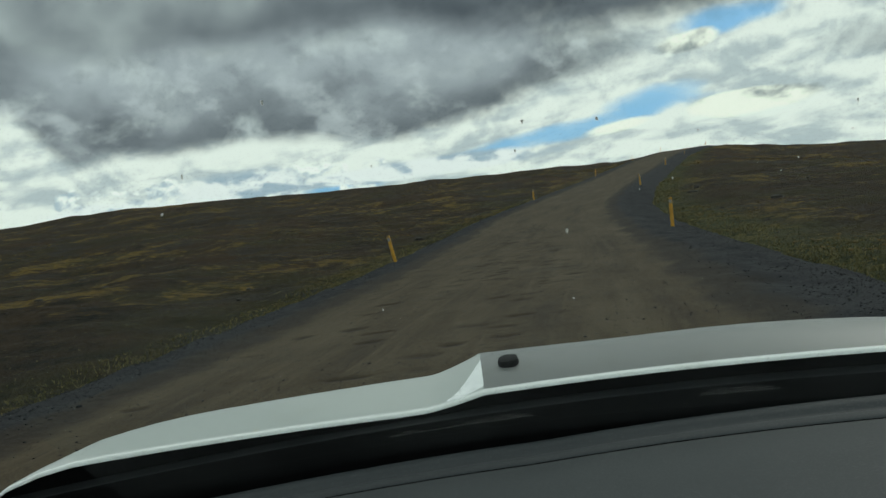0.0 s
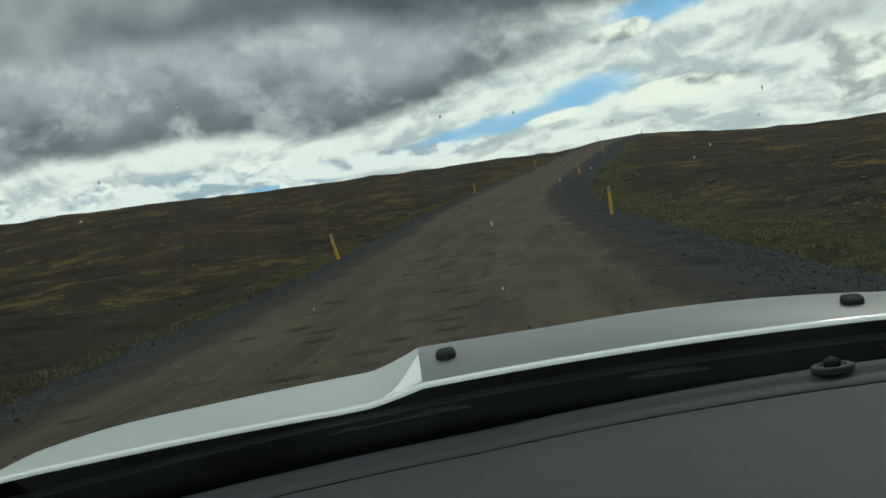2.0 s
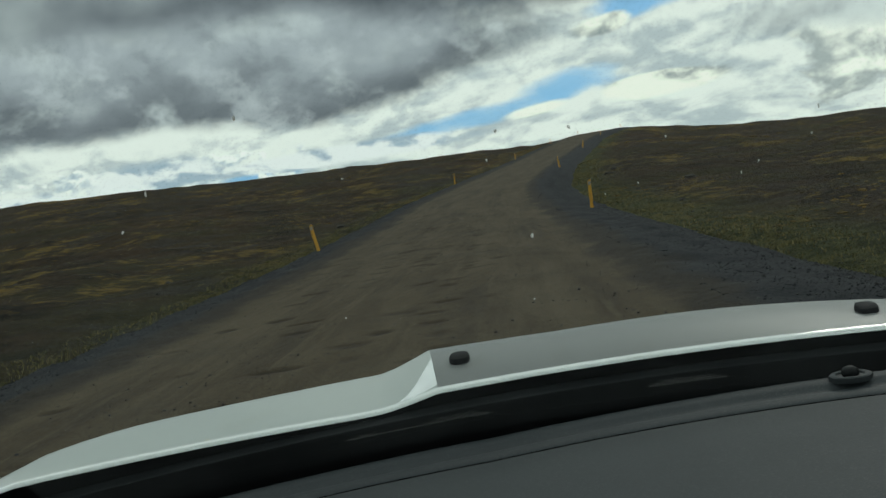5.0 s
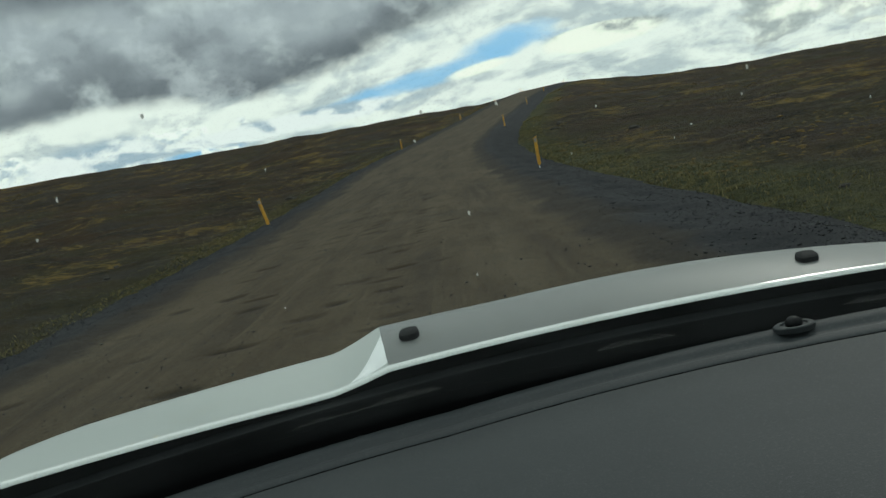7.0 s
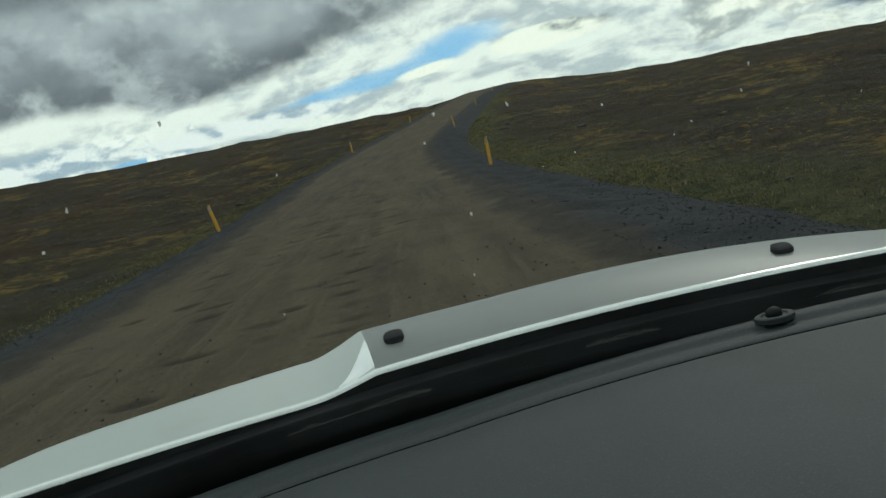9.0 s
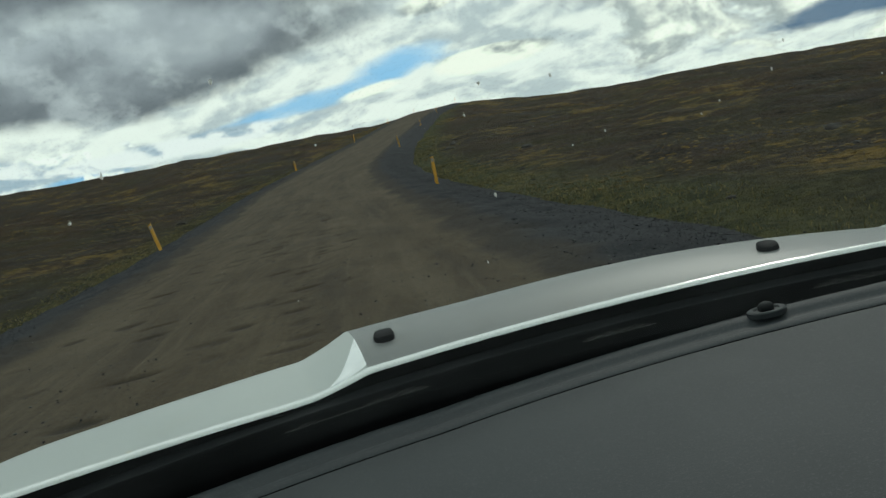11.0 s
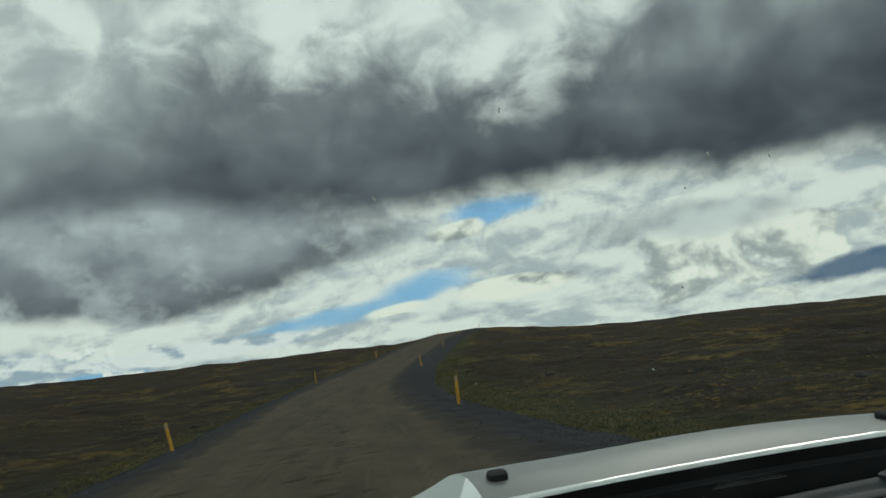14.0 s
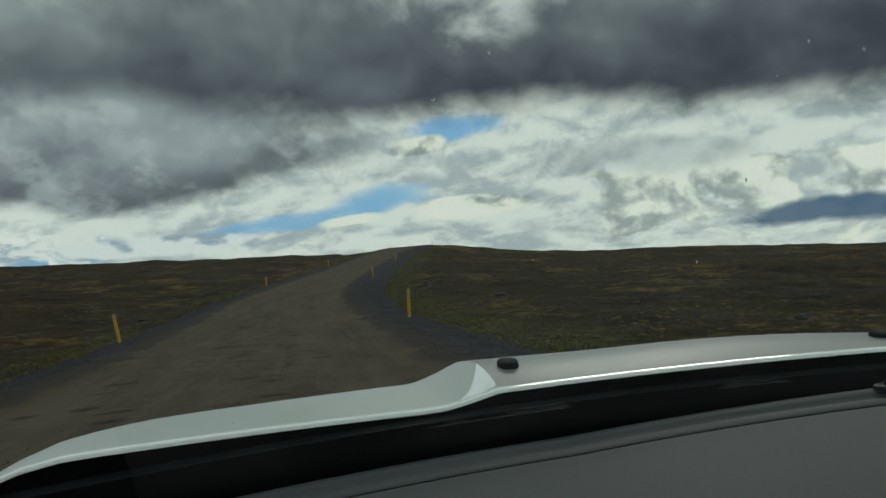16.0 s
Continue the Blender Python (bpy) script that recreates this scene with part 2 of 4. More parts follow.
def island_tones(name, tones, rough=0.9, spec=0.2):
    """A tone for each small piece of a joined mesh."""
    m, g, b = material(name, rough, 0.0, spec)
    r = g.add("ShaderNodeNewGeometry").outputs["Random Per Island"]
    cr = g.add("ShaderNodeValToRGB")
    cr.color_ramp.interpolation = "LINEAR"
    els = cr.color_ramp.elements
    while len(els) < len(tones):
        els.new(0.5)
    for i, t in enumerate(tones):
        els[i].position = i / (len(tones) - 1)
        els[i].color = (*t, 1)
    g.plug(cr.inputs[0], r)
    g.plug(b.inputs["Base Color"], cr.outputs[0])
    return m


def road_material():
    m, g, b = material("road_dirt", 0.95, 0, 0.15)
    p = g.add("ShaderNodeTexCoord").outputs["Object"]
    x, y, z = g.split(p)
    lat = g.attr("lat")
    hole = g.attr("hole")
    stretched = g.vec(g.math("MULTIPLY", lat, 1.0), g.math("MULTIPLY", y, 0.14), 0.0)
    n1 = g.noise(p, 0.35, 6)
    n2 = g.noise(g.vec(g.math("MULTIPLY", x, 1.0), g.math("MULTIPLY", y, 0.3), 0.0), 2.2, 6, 0.6)
    n3 = g.noise(p, 30.0, 4, 0.75)
    n5 = g.noise(p, 9.0, 5, 0.7)
    tracks = g.noise(stretched, 1.0, 6, 0.62)
    fine_tracks = g.noise(g.vec(g.math("MULTIPLY", lat, 4.0), g.math("MULTIPLY", y, 0.10), 2.0), 1.2, 5, 0.6)
    col = g.mix(g.ramp(n2, 0.3, 0.7), (0.0574, 0.0423, 0.0242), (0.0741, 0.0567, 0.0340))
    col = g.mix(g.math("MULTIPLY", g.ramp(tracks, 0.45, 0.62), 0.7), col, (0.0968, 0.0763, 0.0476))
    col = g.mix(g.math("MULTIPLY", g.ramp(tracks, 0.46, 0.34), 0.6), col, (0.0363, 0.0280, 0.0189))
    col = g.mix(g.math("MULTIPLY", g.ramp(fine_tracks, 0.53, 0.66), 0.55), col, (0.0998, 0.0794, 0.0507))
    col = g.mix(g.math("MULTIPLY", g.ramp(n1, 0.5, 0.7), 0.4), col, (0.0423, 0.0340, 0.0242))
    col = g.mix(g.math("MULTIPLY", g.ramp(n5, 0.50, 0.70), 0.5), col, (0.0347, 0.0280, 0.0196))
    col = g.mix(g.math("MULTIPLY", g.ramp(n3, 0.52, 0.72), 0.6), col, (0.1247, 0.1058, 0.0794))
    col = g.mix(g.math("MULTIPLY", g.ramp(n3, 0.46, 0.30), 0.6), col, (0.0227, 0.0182, 0.0129))
    # shade inside the washboard hollows, painted dark on top of the modelled dips
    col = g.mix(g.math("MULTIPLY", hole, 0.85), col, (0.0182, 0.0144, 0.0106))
    # loose dark gravel along both edges
    gr = g.mix(g.ramp(n3, 0.35, 0.65), (0.0105, 0.0110, 0.0130), (0.0300, 0.0315, 0.0360))
    soil = g.mix(g.ramp(n5, 0.35, 0.65), (0.0212, 0.0166, 0.0129), (0.0393, 0.0318, 0.0234))
    edge = g.math("ADD", g.math("ABSOLUTE", lat), g.math("MULTIPLY", g.math("SUBTRACT", g.noise(p, 0.5, 6), 0.5), 1.6))
    col = g.mix(g.ramp(edge, 3.1, 3.6), col, soil)
    col = g.mix(g.ramp(edge, 3.75, 4.25), col, gr)
    col = g.mix(1.0, col, (0.92, 0.91, 0.90), "MULTIPLY")
    g.plug(b.inputs["Base Color"], col)
    bump(g, b, g.math("ADD", n3, g.math("MULTIPLY", n5, 0.8)), 0.6, 0.012)
    return m


def heath_material():
    m, g, b = material("heath", 0.95, 0, 0.1)
    p = g.add("ShaderNodeTexCoord").outputs["Object"]
    lat = g.attr("lat")
    n0 = g.noise(p, 0.02, 5)
    n1 = g.noise(p, 0.11, 7, 0.65)
    n2 = g.noise(p, 0.9, 8, 0.7)
    n3 = g.noise(p, 7.0, 5, 0.7)
    x, y, z = g.split(p)
    streak = g.noise(g.vec(g.math("MULTIPLY", x, 0.10), g.math("MULTIPLY", y, 0.045), 5.0), 1.0, 7, 0.7)
    n4 = g.noise(p, 0.045, 6, 0.6)
    n5 = g.noise(p, 0.33, 7, 0.72)
    n6 = g.noise(p, 2.6, 6, 0.75)
    col = g.mix(g.ramp(n5, 0.36, 0.62), (0.0113, 0.0076, 0.0045), (0.0484, 0.0295, 0.0144))
    col = g.mix(g.math("MULTIPLY", g.ramp(n1, 0.46, 0.60), 0.8), col, (0.0378, 0.0333, 0.0106))
    col = g.mix(g.math("MULTIPLY", g.ramp(n4, 0.52, 0.64), 0.7), col, (0.0590, 0.0310, 0.0129))
    col = g.mix(g.math("MULTIPLY", g.ramp(n0, 0.5, 0.64), 0.7), col, (0.0227, 0.0166, 0.0113))
    col = g.mix(g.math("MULTIPLY", g.ramp(n6, 0.52, 0.68), 0.65), col, (0.0680, 0.0499, 0.0227))
    gold = g.math("MULTIPLY", g.ramp(g.math("ADD", streak, g.math("MULTIPLY", g.math("SUBTRACT", n2, 0.5), 0.6)), 0.53, 0.64), g.ramp(n6, 0.33, 0.58))
    col = g.mix(g.math("MULTIPLY", gold, 0.9), col, (0.2025, 0.1305, 0.0252))
    bare = g.ramp(g.math("ADD", g.noise(p, 0.13, 6, 0.6), g.math("MULTIPLY", n3, 0.14)), 0.62, 0.70)
    col = g.mix(g.math("MULTIPLY", bare, 0.8), col, (0.0393, 0.0333, 0.0272))
    col = g.mix(g.math("MULTIPLY", g.ramp(n6, 0.48, 0.34), 0.75), col, (0.0068, 0.0053, 0.0038))
    # greener verge beside the road
    verge = g.ramp(g.math("ADD", g.math("ABSOLUTE", lat), g.math("MULTIPLY", g.math("SUBTRACT", n1, 0.5), 9.0)), 10.5, 6.5)
    col = g.mix(g.math("MULTIPLY", verge, g.ramp(lat, -1.0, 1.0, 0.3, 0.75)), col, g.mix(g.ramp(n6, 0.35, 0.65), (0.024, 0.034, 0.009), (0.088, 0.088, 0.028)))
    col = g.mix(1.0, col, (0.86, 0.85, 0.82), "MULTIPLY")
    g.plug(b.inputs["Base Color"], col)
    bump(g, b, g.math("ADD", n2, g.math("MULTIPLY", n3, 0.35)), 1.0, 0.35)
    return m


def paint_material(name, a, c, rough, coat):
    m, g, b = material(name, rough, 0, 0.5)
    p = g.add("ShaderNodeTexCoord").outputs["Object"]
    n = g.noise(p, 3.0, 4, 0.4)
    dust = g.noise(p, 140.0, 5, 0.6)
    spots = g.noise(p, 38.0, 2, 0.5)
    col = g.mix(g.ramp(n, 0.3, 0.7), a, c)
    col = g.mix(g.math("MULTIPLY", g.ramp(dust, 0.5, 0.75), 0.16), col, (0.42, 0.38, 0.31))
    smear = g.noise(p, 11.0, 6, 0.65, 0.8)
    col = g.mix(g.math("MULTIPLY", g.ramp(smear, 0.52, 0.72), 0.30), col, tuple(v * k for v, k in zip(a, (0.74, 0.70, 0.62))))
    col = g.mix(g.math("MULTIPLY", g.ramp(spots, 0.74, 0.80), 0.5), col, (0.50, 0.46, 0.34))
    g.plug(b.inputs["Base Color"], col)
    g.plug(b.inputs["Roughness"], g.ramp(n, 0.3, 0.7, rough * 0.92, rough * 1.08))
    b.inputs["Coat Weight"].default_value, b.inputs["Coat Roughness"].default_value = coat, 0.05
    return m


def dash_material():
    m, g, b = material("dash_plastic", 0.62, 0, 0.35)
    p = g.add("ShaderNodeTexCoord").outputs["Object"]
    vo = g.add("ShaderNodeTexVoronoi")
    g.plug(vo.inputs["Vector"], p)
    vo.inputs["Scale"].default_value = 560.0
    n = g.noise(p, 6.0, 5)
    dust = g.noise(p, 300.0, 3)
    col = g.mix(g.ramp(n, 0.3, 0.7), (0.0260, 0.0310, 0.0345), (0.0330, 0.0380, 0.0415))
    col = g.mix(g.math("MULTIPLY", g.ramp(dust, 0.52, 0.72), 0.4), col, (0.080, 0.084, 0.086))
    g.plug(b.inputs["Base Color"], col)
    bump(g, b, g.math("ADD", vo.outputs["Distance"], g.math("MULTIPLY", dust, 0.8)), 0.22, 0.0006)
    return m


def glass_material():
    m = bpy.data.materials.new("windscreen_glass")
    m.use_nodes = True
    g = Nodes(m.node_tree)
    out, mx = g.add("ShaderNodeOutputMaterial"), g.add("ShaderNodeMixShader")
    tr, gl = g.add("ShaderNodeBsdfTransparent"), g.add("ShaderNodeBsdfGlossy")
    tr.inputs[0].default_value = (0.97, 0.985, 0.975, 1)
    gl.inputs["Roughness"].default_value = 0.02
    fr = g.add("ShaderNodeFresnel")
    fr.inputs[0].default_value = 1.12
    g.plug(mx.inputs[0], fr.outputs[0])
    g.plug(mx.inputs[1], tr.outputs[0])
    g.plug(mx.inputs[2], gl.outputs[0])
    film, haze = g.add("ShaderNodeMixShader"), g.add("ShaderNodeBsdfTranslucent")
    haze.inputs[0].default_value = (0.80, 0.88, 0.88, 1)
    wiped = g.noise(g.add("ShaderNodeTexCoord").outputs["Object"], 5.0, 5, 0.6)
    g.plug(film.inputs[0], g.ramp(wiped, 0.3, 0.7, 0.003, 0.009))
    g.plug(film.inputs[1], mx.outputs[0])
    g.plug(film.inputs[2], haze.outputs[0])
    g.plug(out.inputs[0], film.outputs[0])
    return m


ROAD, HEATH, DASH, GLASS = road_material(), heath_material(), dash_material(), glass_material()
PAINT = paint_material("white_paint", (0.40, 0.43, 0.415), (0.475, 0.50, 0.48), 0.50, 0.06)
# the bonnet's white again, painted lighter for the highlight along its rear lip
LIP = paint_material("glossy_highlight_edge", (0.80, 0.82, 0.80), (0.84, 0.86, 0.84), 0.12, 1.0)
# plain white standing in for bright sky mirrored at the bonnet crease
GLINT = speckled("glint_white", (0.93, 0.95, 0.95), (0.96, 0.97, 0.97), 9, 0.5, 0.0, spec=0.3)
# white paint of the raised middle, greyed for the dark cloud it mirrors
SATIN = paint_material("dark_reflection_paint", (0.160, 0.166, 0.164), (0.192, 0.198, 0.194), 0.42, 0.0)
BLACK = speckled("black_plastic", (0.006, 0.007, 0.008), (0.012, 0.013, 0.014), 14, 0.6, 0.2, 0.001, spec=0.2)
NOZZLE = speckled("nozzle_plastic", (0.008, 0.008, 0.009), (0.014, 0.014, 0.015), 40, 0.75, 0.1, 0.0005, spec=0.15)
MATT = speckled("matt_black", (0.003, 0.0032, 0.0034), (0.006, 0.006, 0.0065), 14, 0.9, 0.1, 0.001, spec=0.04)
RUBBER = speckled("tyre_rubber", (0.018, 0.018, 0.018), (0.03, 0.029, 0.027), 20, 0.85, 0.3, 0.002)
LINING = speckled("grey_lining", (0.06, 0.06, 0.062), (0.085, 0.085, 0.085), 8, 0.9, 0.3, 0.002)
METAL = speckled("rim_metal", (0.45, 0.46, 0.47), (0.55, 0.55, 0.56), 12, 0.35, 0.1, 0.001, metal=0.9)
YELLOW = speckled("yellow_post", (0.62, 0.30, 0.020), (0.72, 0.37, 0.035), 6, 0.55, 0.2, 0.002)
REFLECT = speckled("grey_reflector", (0.28, 0.27, 0.26), (0.36, 0.35, 0.34), 30, 0.4, 0.1, 0.001)
STONE = island_tones("gravel_stone", [(0.011, 0.0115, 0.0135), (0.021, 0.022, 0.025), (0.032, 0.033, 0.037), (0.019, 0.019, 0.020), (0.085, 0.083, 0.082)])
ROCK = speckled("lava_rock", (0.028, 0.024, 0.021), (0.065, 0.056, 0.047), 9, 0.95, 0.6, 0.02)
BLADES = island_tones("grass_blade", [(0.055, 0.060, 0.020), (0.13, 0.112, 0.045), (0.20, 0.165, 0.075), (0.080, 0.080, 0.028), (0.26, 0.21, 0.10)])
MOSS = island_tones("golden_moss", [(0.13, 0.078, 0.018), (0.075, 0.055, 0.017), (0.17, 0.105, 0.024), (0.055, 0.040, 0.014)])


def speck_material():
    m = bpy.data.materials.new("dried_speck")
    m.use_nodes = True
    g = Nodes(m.node_tree)
    out, mx = g.add("ShaderNodeOutputMaterial"), g.add("ShaderNodeMixShader")
    d, t = g.add("ShaderNodeBsdfDiffuse"), g.add("ShaderNodeBsdfTranslucent")
    tone = g.mix(g.noise(g.add("ShaderNodeTexCoord").outputs["Object"], 300.0, 3), (0.75, 0.75, 0.72), (0.92, 0.92, 0.88))
    g.plug(d.inputs[0], tone)
    g.plug(t.inputs[0], tone)
    mx.inputs[0].default_value = 0.75
    g.plug(mx.inputs[1], d.outputs[0])
    g.plug(mx.inputs[2], t.outputs[0])
    g.plug(out.inputs[0], mx.outputs[0])
    return m


SPECK = speck_material()


# ---- mesh helpers ----
def link_mesh(name, verts, faces, mat, parent=None, label="", smooth=True):
    me = bpy.data.meshes.new(name)
    me.from_pydata([tuple(map(float, v)) for v in verts], [], faces)
    me.validate()
    me.materials.append(mat)
    if smooth:
        me.polygons.foreach_set("use_smooth", [True] * len(me.polygons))
    ob = new(name, me)
    ob.parent = parent
    if label:
        ob["label"] = label
    return ob


def part(name, bm, mat, parent, label="", smooth=True):
    """Links a bmesh as one mesh under a thing or a part."""
    bmesh.ops.recalc_face_normals(bm, faces=bm.faces)
    me = bpy.data.meshes.new(name)
    bm.to_mesh(me)
    bm.free()
    me.materials.append(mat)
    if smooth:
        me.polygons.foreach_set("use_smooth", [True] * len(me.polygons))
        me.set_sharp_from_angle(angle=radians(38))
    ob = new(name, me)
    ob.parent = parent
    if label:
        ob["label"] = label
    return ob


def box(lo, hi, bev=0.01, seg=2):
    bm = bmesh.new()
    bmesh.ops.create_cube(bm, size=1)
    for v in bm.verts:
        v.co = Vector([(a + b) / 2 + c * (b - a) for a, b, c in zip(lo, hi, v.co)])
    if bev:
        bmesh.ops.bevel(bm, geom=bm.edges[:], offset=bev, segments=seg, affect="EDGES", profile=0.6)
    return bm


def grid_mesh(P):
    """Vertices and quads of an array of points (rows, columns, 3)."""
    r, c = P.shape[:2]
    i = np.arange(r * c).reshape(r, c)
    q = np.stack([i[:-1, :-1], i[:-1, 1:], i[1:, 1:], i[1:, :-1]], -1).reshape(-1, 4)
    return P.reshape(-1, 3), q


def fast_mesh(name, V, Q, mat, attrs=()):
    me = bpy.data.meshes.new(name)
    k = Q.shape[1]
    me.vertices.add(len(V))
    me.vertices.foreach_set("co", V.astype(np.float32).ravel())
    me.loops.add(Q.size)
    me.loops.foreach_set("vertex_index", Q.astype(np.int32).ravel())
    me.polygons.add(len(Q))
    me.polygons.foreach_set("loop_start", (np.arange(len(Q)) * k).astype(np.int32))
    me.polygons.foreach_set("use_smooth", np.ones(len(Q), bool))
    for nm, val in attrs:
        me.attributes.new(nm, "FLOAT", "POINT").data.foreach_set("value", val.astype(np.float32).ravel())
    me.update(calc_edges=True)
    me.validate()
    me.materials.append(mat)
    return new(name, me)


# ---- the lie of the land ----
def vnoise(x, y, seed=0):
    """Smooth value noise in -1..1."""
    xi, yi = np.floor(x), np.floor(y)
    fx, fy = x - xi, y - yi
    fx, fy = fx * fx * (3 - 2 * fx), fy * fy * (3 - 2 * fy)

    def h(a, b):
        s = np.sin(a * 127.1 + b * 311.7 + seed * 74.7) * 43758.5453
        return (s - np.floor(s)) * 2 - 1
    return (h(xi, yi) * (1 - fx) + h(xi + 1, yi) * fx) * (1 - fy) + (h(xi, yi + 1) * (1 - fx) + h(xi + 1, yi + 1) * fx) * fy


def fbm(x, y, octaves=4, seed=0):
    return sum(vnoise(x * 2 ** k, y * 2 ** k, seed + k) * 0.5 ** k for k in range(octaves))


def smooth(a, b, x):
    t = np.clip((x - a) / (b - a), 0, 1)
    return t * t * (3 - 2 * t)


YS = np.arange(-120, 421, 1.0)


def curve(knots, values, sigma=6):
    k = np.exp(-0.5 * (np.arange(-24, 25) / sigma) ** 2)
    raw = np.interp(np.arange(-144, 445, 1.0), knots, values)
    return np.convolve(raw, k / k.sum(), "valid")


ROAD_X = curve([-80, 0, 17, 30, 42, 58, 82, 121, 179, 210, 240, 320, 420], [-1.2, -1.6, -2.4, -3.1, -3.8, -4.3, -2.8, 1.0, 8.4, 16.5, 25, 48, 80])
ROAD_Z = curve([-120, -80, 0, 17, 30, 48, 82, 121, 179, 200, 212, 225, 250, 320, 420], [-2, -1, 0, 0.02, 0.17, 0.64, 2.2, 4.2, 8.0, 9.7, 10.2, 10.0, 8.8, 3, -4])


def road_x(y):
    return np.interp(y, YS, ROAD_X)


def road_z(y):
    return np.interp(y, YS, ROAD_Z)


def land_z(x, y):
    """Height of the open heath, before the road cuts through it."""
    r = np.hypot(x, y) + 1e-6
    az = np.degrees(np.arctan2(x, y))
    rise = np.interp(az, [-180, -90, -36, -31, -24, -20, -12, -4, 0, 3, 5, 6.5, 8, 12, 16, 24, 28, 34, 90, 180], [1, 1.5, 3.3, 3.5, 3.15, 2.9, 2.72, 2.4, 2.12, 2.2, 2.5, 2.3, 1.85, 1.4, 1.0, 0.55, 0.2, -0.3, -0.5, 1])
    far = np.interp(az, [-180, -60, -20, 3, 8, 30, 60, 180], [300, 300, 270, 205, 230, 260, 300, 300])
    top = 1.45 + far * np.tan(np.radians(rise))
    s = r / far
    g = np.where(s < 1, s ** 1.35, 1 - 0.22 * np.maximum(s - 1, 0) ** 1.2)
    z = -0.75 + (top + 0.75) * g
    z = np.maximum(z, -60 - 0.004 * r)
    lumps = 0.16 * fbm(x / 2.6, y / 2.6, 3, 3) + 0.5 * fbm(x / 17, y / 17, 3, 9) * smooth(8, 60, r)
    return z + lumps * (0.4 + 0.6 * smooth(6, 30, r))


def ground_z(x, y):
    d = np.abs(x - road_x(y))
    w = smooth(6.7, 20, d)
    near = road_z(y) - 0.50 + 0.10 * fbm(x / 2.2, y / 2.2, 3, 21)
    z = (1 - w) * near + w * land_z(x, y)
    z = z - 0.55 * (1 - smooth(5.0, 6.7, d))
    beyond = smooth(300, 400, y) + smooth(-90, -118, y)
    return z * (1 - beyond) + land_z(x, y) * beyond


def road_profile(lat, y):
    """Height of the road over its centre line's level."""
    a = np.abs(lat)
    z = -0.030 * (a / 3.4) ** 2
    z = z + 0.07 * np.exp(-((a - 4.0) / 0.45) ** 2)
    z = z - 0.62 * smooth(5.0, 7.1, a)
    rough = 0.012 * fbm(lat * 1.4, y * 0.9, 3, 5) + 0.05 * fbm(lat / 0.7, y / 0.7, 2, 7) * smooth(3.6, 4.3, a)
    return z + rough


def make_ground():
    az = np.concatenate([np.arange(-180, -50, 3.0), np.arange(-50, 50, 0.28), np.arange(50, 180.1, 3.0)])
    rr = [1.0]
    while rr[-1] < 4600:
        rr.append(rr[-1] * (1.016 if rr[-1] < 330 else 1.08))
    rr = np.array(rr)
    A, Rr = np.meshgrid(np.radians(az), rr)
    X, Y = Rr * np.sin(A), Rr * np.cos(A)
    Z = ground_z(X, Y)
    V, Q = grid_mesh(np.stack([X, Y, Z], -1))
    lat = (X - road_x(Y)) + 1000 * ((Y > 400) | (Y < -119))
    ob = fast_mesh("ground", V, Q[:, ::-1], HEATH, [("lat", lat)])
    return tagged(ob, "brown autumn heath with golden moss patches beside the road", "ground", kind="structure")


# washboard hollows in rows along the wheel tracks: lateral place, start, end, spacing
TRACKS = [(-1.9, 6, 44, 1.0), (-1.0, 7, 44, 0.62), (0.0, 8, 48, 0.55), (0.75, 7, 40, 0.75), (1.5, 9, 30, 1.3), (-2.8, 8, 30, 1.5)]


def make_road():
    ys = np.concatenate([np.arange(-110, 3, 2.0), np.arange(3, 34, 0.05), np.arange(34, 70, 0.2), np.arange(70, 340, 1.0)])
    ls = np.concatenate([np.linspace(-7.2, -3.4, 32)[:-1], np.linspace(-3.4, 3.4, 90), np.linspace(3.4, 7.2, 32)[1:]])
    L, Y = np.meshgrid(ls, ys)
    Z = road_z(Y) + road_profile(L, Y)
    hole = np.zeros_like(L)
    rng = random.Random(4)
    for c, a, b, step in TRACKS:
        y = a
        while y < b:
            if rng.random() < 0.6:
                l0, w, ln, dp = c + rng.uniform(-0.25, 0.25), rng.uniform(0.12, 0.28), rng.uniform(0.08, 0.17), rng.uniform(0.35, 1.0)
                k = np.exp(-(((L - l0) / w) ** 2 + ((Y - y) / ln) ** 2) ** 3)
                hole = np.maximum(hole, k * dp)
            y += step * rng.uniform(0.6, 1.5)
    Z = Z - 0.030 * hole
    ends = smooth(330, 339, Y) + smooth(-100, -110, Y)
    X = road_x(Y) + L
    V, Q = grid_mesh(np.stack([X, Y, Z - 1.2 * ends], -1))
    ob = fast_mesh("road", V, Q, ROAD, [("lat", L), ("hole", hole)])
    return tagged(ob, "brown gravel road with washboard hollows and dark shoulders", "road", kind="structure")


make_ground()
make_road()


# ---- loose stones, rocks, grass ----
def ico():
    bm = bmesh.new()
    bmesh.ops.create_icosphere(bm, subdivisions=1, radius=1)
    V = np.array([v.co[:] for v in bm.verts])
    Q = np.array([[v.index for v in f.verts] for f in bm.faces])
    bm.free()
    return V, Q


